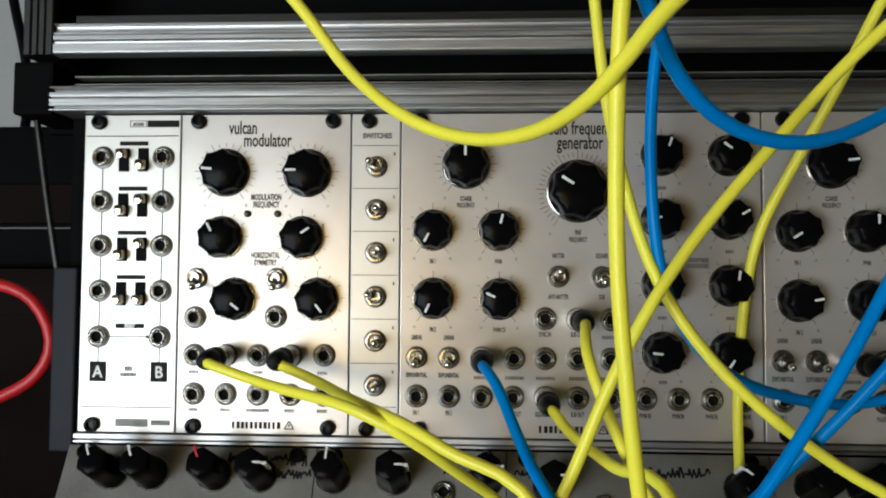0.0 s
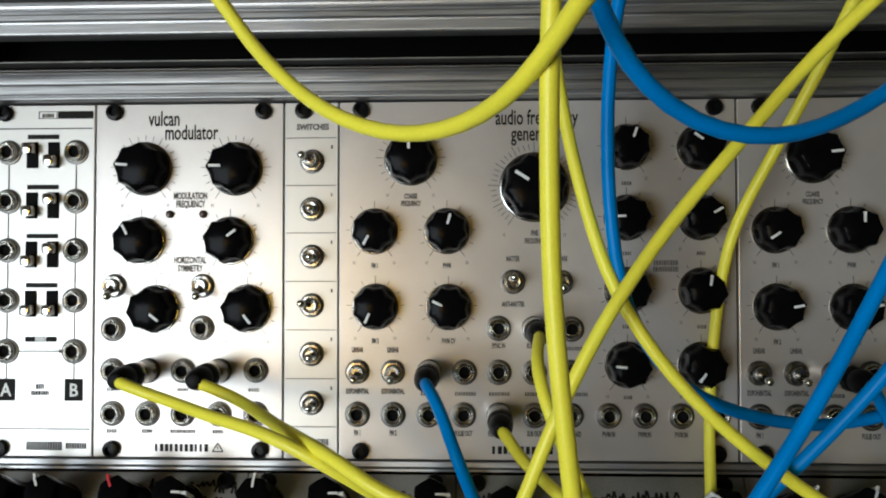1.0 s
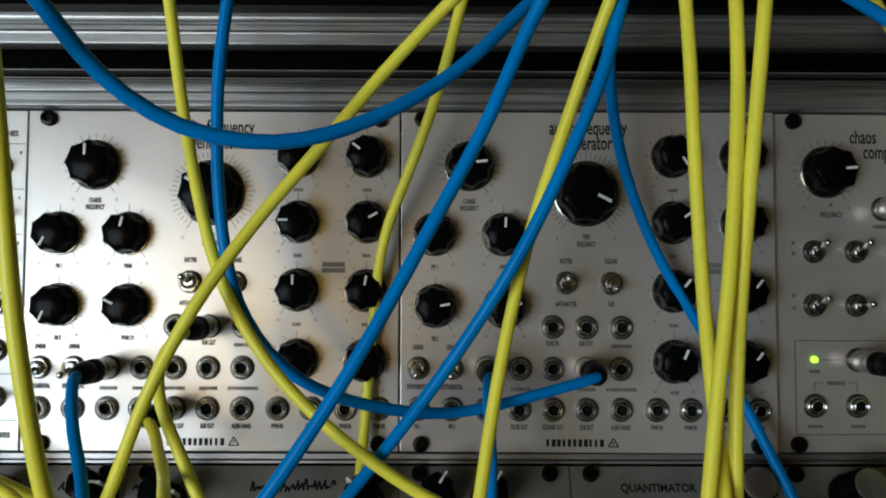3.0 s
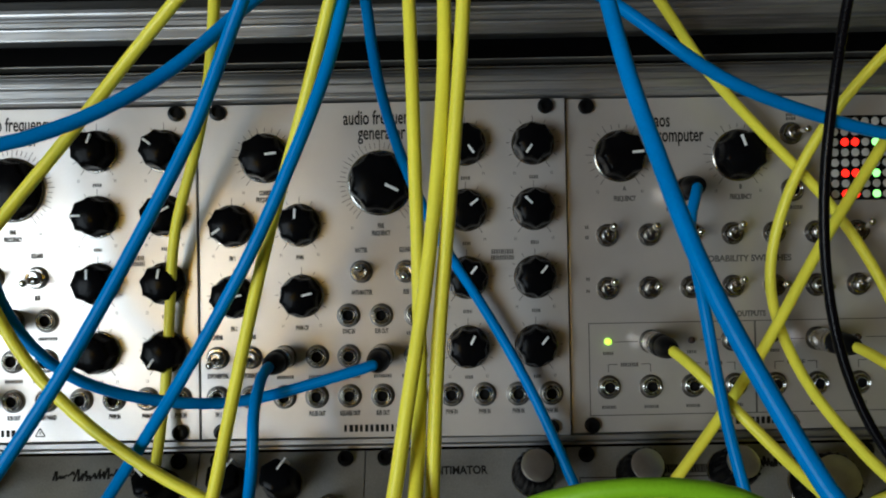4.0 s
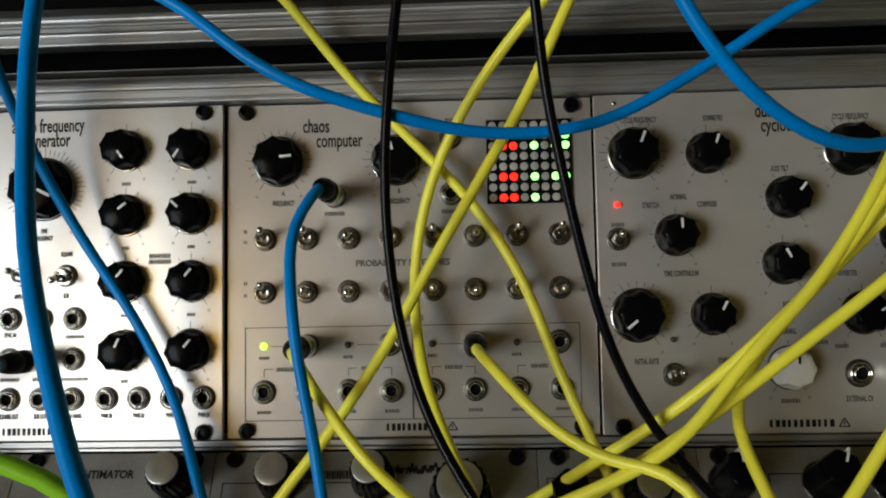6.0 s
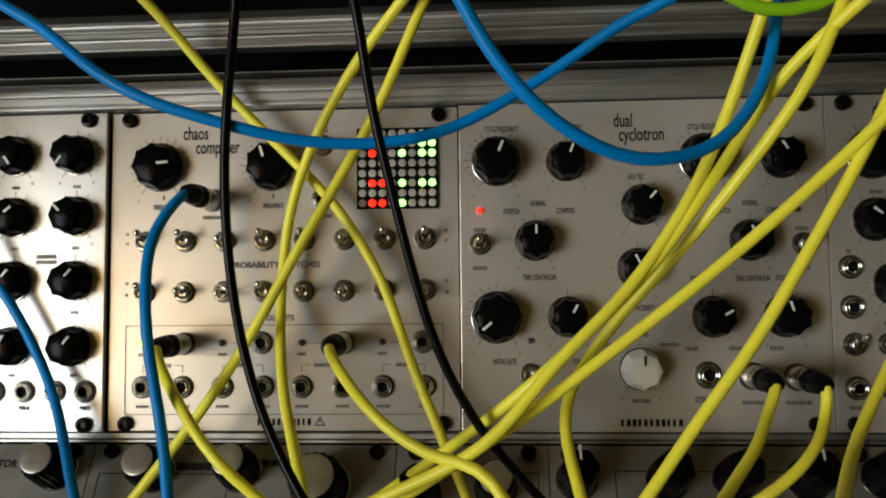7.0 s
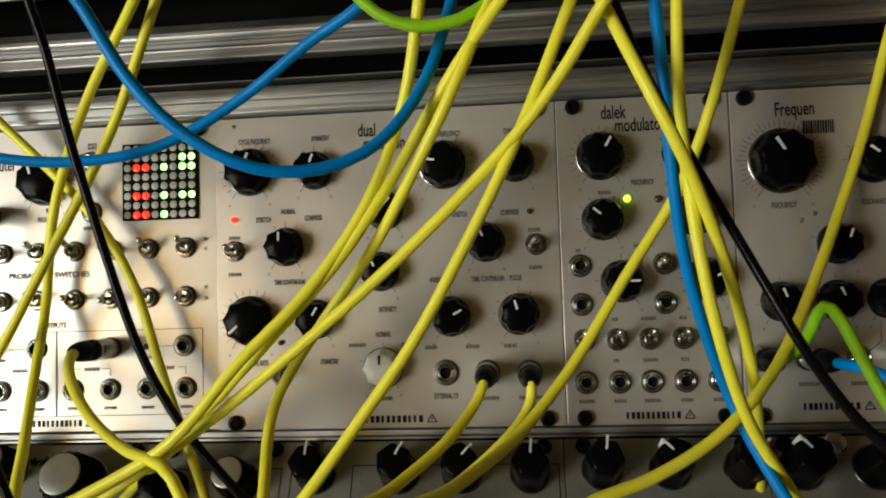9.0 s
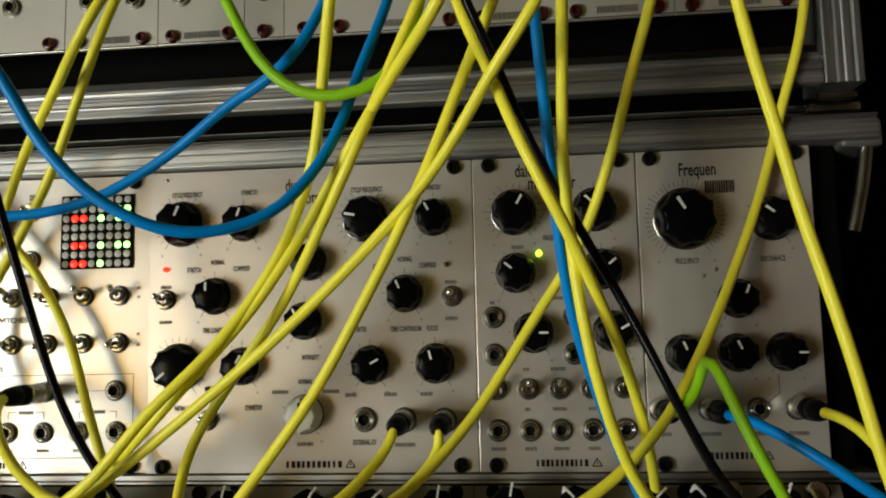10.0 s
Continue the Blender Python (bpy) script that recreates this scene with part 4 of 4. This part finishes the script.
cable("yellow", [(-72.8, -6.7, 30.8), (-49.9, -27.2, 25.0), (-29.2, -43.6, 22.7), (-11.6, -54.7, 20.9), (2.5, -59.3, 15.5), (14.8, -56.2, 7.6), (26.4, -44.3, -3.7)], "plugged into the modulator module", (-68.8, 31.3), 'down')
cable("yellow", [(-45.5, -6.6, 31.8), (-31.2, -20.3, 25.7), (-16.9, -35.1, 21.7), (-3.7, -49.5, 18.9), (8.1, -61.6, 16.7), (17.7, -69.8, 13.0), (26.3, -72.3, 7.9)], "plugged into the modulator module", (-42.6, 31.3), 'down')
cable("blue", [(32.2, -23.0, 34.1), (36.4, -34.9, 28.9), (39.7, -42.2, 23.4), (42.3, -46.5, 17.3), (44.8, -49.2, 11.2), (47.6, -51.9, 5.3), (50.2, -56.2, 0.1)], "plugged into the first oscillator", (33.4, 31.2), 'down')
cable("yellow", [(68.1, -25.1, 49.4), (68.0, -40.8, 40.9), (69.3, -48.9, 32.7), (71.8, -51.8, 24.3), (75.3, -51.7, 15.8), (79.1, -51.1, 7.2), (82.8, -52.3, -0.7)], "plugged into the first oscillator", (70.8, 46.6), 'down')
cable("yellow", [(57.8, -21.4, 16.8), (60.9, -26.5, 12.6), (63.7, -32.4, 8.8), (67.3, -39.2, 6.5), (70.8, -46.5, 4.7), (74.0, -54.3, 3.2), (76.9, -62.3, 2.2)], "plugged into the first oscillator", (58.2, 16.0), 'down')
cable("blue", [(174.1, -17.3, 34.3), (173.7, -30.6, 29.1), (173.9, -38.7, 23.5), (173.6, -43.0, 17.2), (174.0, -45.1, 10.7), (174.1, -46.5, 4.1), (173.9, -48.5, -2.2)], "plugged into the second oscillator", (175.4, 31.2), 'down')
cable("green", [(205, -112, -45), (229, -132, -2), (243, -139, 13), (257, -145, 20.5), (272, -149, 24), (287, -149, 22.8), (299, -147, 18.5), (324, -138, -8), (346, -122, -48)], "arching up before the lower row", 'none', 'none')
cable("yellow", [(579.3, -76.7, 139.3), (589.0, -84.0, 112.7), (600.2, -80.2, 90.1), (611.4, -67.9, 66.8), (622.5, -49.9, 40.5), (631.5, -29.1, 9.5), (636.8, -8.2, -25.9)], "crossing before the modulator at the end", 'up', 'down')
cable("blue", [(595.6, -72.1, 140.0), (597.4, -71.3, 113.3), (599.7, -65.0, 87.7), (603.8, -56.6, 61.3), (611.7, -49.3, 34.3), (621.2, -46.6, 7.9), (632.1, -51.7, -14.5)], "curving down before the end modules", 'up', 'down')
cable("yellow", [(602.4, -71.7, 139.7), (601.7, -70.6, 113.2), (603.0, -70.7, 86.6), (606.0, -69.9, 60.7), (611.4, -66.2, 35.2), (620.9, -57.4, 9.2), (638.8, -41.6, -17.2)], "curving down before the end modules", 'up', 'down')
cable("yellow", [(629.0, -44.1, 148.5), (620.4, -38.7, 117.7), (608.6, -32.5, 87.1), (589.7, -30.4, 58.4), (570.6, -37.0, 29.3), (549.3, -56.9, 6.6), (528.2, -94.8, -2.9)], "slanting down to the lower row", 'up', 'down')
cable("black", [(582.5, -77.7, 138.7), (591.6, -73.6, 116.5), (603.2, -68.2, 95.1), (615.3, -64.2, 73.3), (626.3, -64.6, 51.3), (634.7, -72.1, 30.6), (640.1, -89.5, 14.7)], "slanting before the filter module", 'up', 'down')
cable("green", [(490.1, -74.0, 171.2), (498.1, -74.0, 154.8), (509.9, -74.0, 140.4), (527.1, -74.0, 134.6), (544.3, -74.0, 139.5), (553.0, -74.0, 152.4), (556.0, -74.0, 164.8)], "hanging in a loop under the upper row", 'up', 'up')
cable("yellow", [(692.1, -6.7, 141.3), (682.9, -5.8, 109.4), (668.5, -13.3, 77.5), (651.7, -26.3, 47.8), (633.1, -41.3, 22.2), (610.1, -55.3, 3.8), (585.2, -65.0, -7.5)], "slanting before the filter module", 'up', 'down')
cable("yellow", [(523.7, -73.6, 144.4), (516.0, -60.5, 115.2), (502.8, -57.2, 84.0), (483.1, -59.5, 55.6), (459.2, -63.0, 31.9), (436.3, -63.2, 6.5), (400.7, -55.9, -12.5)], "in the bundle before the dual module", 'up', 'down')
cable("yellow", [(549.0, -85.3, 138.1), (530.2, -64.7, 119.9), (512.7, -57.9, 93.4), (493.7, -57.6, 66.2), (470.6, -56.4, 41.8), (443.1, -47.0, 16.3), (405.2, -21.8, -14.6)], "in the bundle before the dual module", 'up', 'down')
cable("yellow", [(545.4, -74.0, 142.8), (533.9, -74.8, 116.2), (519.3, -63.6, 92.7), (501.6, -48.6, 67.7), (480.0, -37.8, 42.1), (463.2, -39.0, 15.0), (466.5, -60.3, -11.6)], "in the bundle before the dual module", 'up', 'down')
cable("yellow", [(579.2, -84.4, 136.3), (561.2, -74.5, 110.5), (536.7, -67.1, 85.5), (508.8, -61.9, 60.6), (478.2, -58.2, 36.2), (446.0, -55.4, 12.0), (411.2, -53.1, -11.0)], "sweeping across the dual module", 'up', 'down')
cable("yellow", [(570.5, -72.1, 141.8), (559.3, -71.5, 114.9), (546.9, -69.4, 88.9), (532.7, -66.8, 63.2), (517.6, -65.0, 37.5), (499.8, -65.2, 13.5), (482.7, -68.4, -9.6)], "slanting straight across the dual module", 'up', 'down')
cable("yellow", [(538.7, -14.4, 21.6), (535.2, -25.2, 13.6), (529.7, -34.2, 7.2), (524.2, -41.9, 1.3), (517.7, -49.1, -3.2), (511.7, -56.5, -7.2), (506.1, -64.8, -10.6)], "plugged into the dual module", (537.6, 21.2), 'down')
cable("yellow", [(555.7, -11.2, 20.9), (554.9, -23.3, 12.9), (549.8, -32.8, 6.2), (543.5, -39.7, 0.7), (536.8, -43.5, -4.8), (529.7, -44.0, -10.4), (522.1, -40.9, -16.9)], "plugged into the dual module", (554.2, 20.8), 'down')
cable("yellow", [(655, -85, 155), (659, -85, 135), (664, -85, 114), (669, -85, 90), (675, -85, 68), (681, -85, 44), (686, -85, 20)], "hanging near the end of the case", "up", "down")
cable("yellow", [(694, -27, 26), (697, -36, 24), (700, -44, 19), (703, -48, 14), (707, -52, 2)], "plugged into the filter module", (692.8, 25.2), "down")
cable("blue", [(661, -27, 26), (666, -38, 24), (678, -48, 16), (688, -52, 9), (698, -55, 1)], "plugged into the filter module", (659.5, 24.6), "down")
cable("green", [(643, -28, 25), (647, -38, 33), (647, -46, 44), (649.5, -52, 46), (653, -57, 34), (660, -60, 17), (667, -60, 2)], "plugged into the filter module and bent over", (640.3, 25.0), "down")
cable("yellow", [(214, -110, 167), (218, -110, 152), (223, -110, 142), (230, -110, 138), (237, -110, 142), (241, -110, 152), (244, -110, 166)], "hanging in a short loop above", "up", "up")

# ---- the room ----
def slab(name, x0, x1, y0, y1, z0, z1, mat, label, category):
    ob = part(name, box(bmesh.new(), x0 * 1000, x1 * 1000, y0 * 1000, y1 * 1000, z0 * 1000, z1 * 1000), mat, None, smooth=False)
    return tagged(ob, label, category, kind="structure")


X0, X1, Y0, Y1, Z0, Z1 = -1.7, 1.65, WIN_Y, 0.62, -0.95, 1.45
slab("floor", X0, X1, Y0, Y1, Z0 - 0.1, Z0, M_FLOOR, "brown wooden floor of the room", "floor")
slab("ceiling", X0, X1, Y0, Y1, Z1, Z1 + 0.1, M_EASTWALL, "brown painted ceiling", "ceiling")
slab("wall_north", X0, X1, Y1, Y1 + 0.12, Z0, Z1, M_WALL, "pale painted wall behind the case", "wall")
slab("wall_west", X0 - 0.12, X0, Y0, Y1, Z0, Z1, M_WALL, "pale painted side wall", "wall")
slab("wall_east", X1, X1 + 0.12, Y0, Y1, Z0, Z1, M_EASTWALL, "brown painted side wall", "wall")
xa, xb, za, zb = WIN_X - WIN_W / 2, WIN_X + WIN_W / 2, WIN_Z - WIN_H / 2, WIN_Z + WIN_H / 2
bm = bmesh.new()
for q in ((X0, xa, Z0, Z1), (xb, X1, Z0, Z1), (xa, xb, Z0, za), (xa, xb, zb, Z1)):
    box(bm, q[0] * 1000, q[1] * 1000, (Y0 - 0.12) * 1000, Y0 * 1000, q[2] * 1000, q[3] * 1000)
tagged(part("wall_south", bm, M_DARKWALL, None, smooth=False), "dark wall with the window opening", "wall", kind="structure")

desk = thing("desk", "dark veneered desk that carries the synth case", "desk")
part("desktop", box(bmesh.new(), -700, 1200, -330, 330, -160, -128, 3), M_DESK, desk)
for x in (-670, 1140):
    for y in (-300, 270):
        part("leg", box(bmesh.new(), x, x + 45, y, y + 45, -950, -160, 3), M_DESK, desk)
stand = thing("case_foot", "black wooden foot under the synth case", "stand")
part("foot", box(bmesh.new(), -135, 712, 0, 62, -128, -120.2, 2), M_MATT, stand)

red = thing("red_cable", "red rubber cable hanging in a loop beside the case", "cable")
part("cord", tube([(-300, 62, 70), (-250, 61, 64), (-203, 60, 59), (-185, 60, 52), (-176, 60, 38), (-175, 60, 26), (-182, 60, 14), (-205, 60, 2), (-260, 62, -12), (-320, 64, -20)], 3.0), M_REDCORD, red)
lead = thing("power_lead", "black power lead hanging on the pale wall", "cable")
part("cord", tube([(-300, 200, 400), (-294, 200, 300), (-289, 200, 255), (-281, 200, 222), (-277, 200, 196), (-278, 196, 150), (-300, 190, 110)], 3.2), M_CORD, lead)
carton = thing("carton", "dark brown cardboard carton beside the case", "box")
part("body", box(bmesh.new(), -520, -165, 150, 330, -128, 66, 3), M_BROWN, carton)
part("flap", box(bmesh.new(), -520, -168, 146, 149.5, 40, 68, 1), M_BROWN, carton)
shelf = thing("equipment_rack", "black equipment rack standing on the carton", "rack")
part("body", box(bmesh.new(), -520, -162, 160, 330, 68.5, 158, 4), M_MATT, shelf)
part("front_edge", box(bmesh.new(), -520, -162, 155, 159.5, 92.5, 94, 0.5), M_RAIL2, shelf, "thin dull steel edge")
part("front_panel", box(bmesh.new(), -520, -165, 154, 159.5, 96, 120, 0.8), M_BROWN, shelf, "dark brown front panel")
cabinet = thing("speaker_cabinet", "matt black speaker cabinet standing behind the end of the case", "cabinet")
part("body", box(bmesh.new(), 733, 1500, 90, 480, -128, 900, 4), M_MATT, cabinet)
part("plinth", box(bmesh.new(), 740, 1490, 86, 89.5, -120, -90, 1), M_MATT, cabinet)

floor_lamp = thing("floor_lamp", "slender black floor lamp with a glowing amber shade", "lamp", m=pose(-0.24, -1.12, -0.95))
part("base", lathe([(110, 0), (110, 12), (100, 18), (20, 22)], 32), M_MATT, floor_lamp)
part("pole", lathe([(9, 20), (9, 840)], 16), M_MATT, floor_lamp)
part("shade", lathe([(80, 840), (76, 900), (68, 980), (58, 1060), (30, 1066)], 32), M_AMBER, floor_lamp, "glowing amber fabric shade")
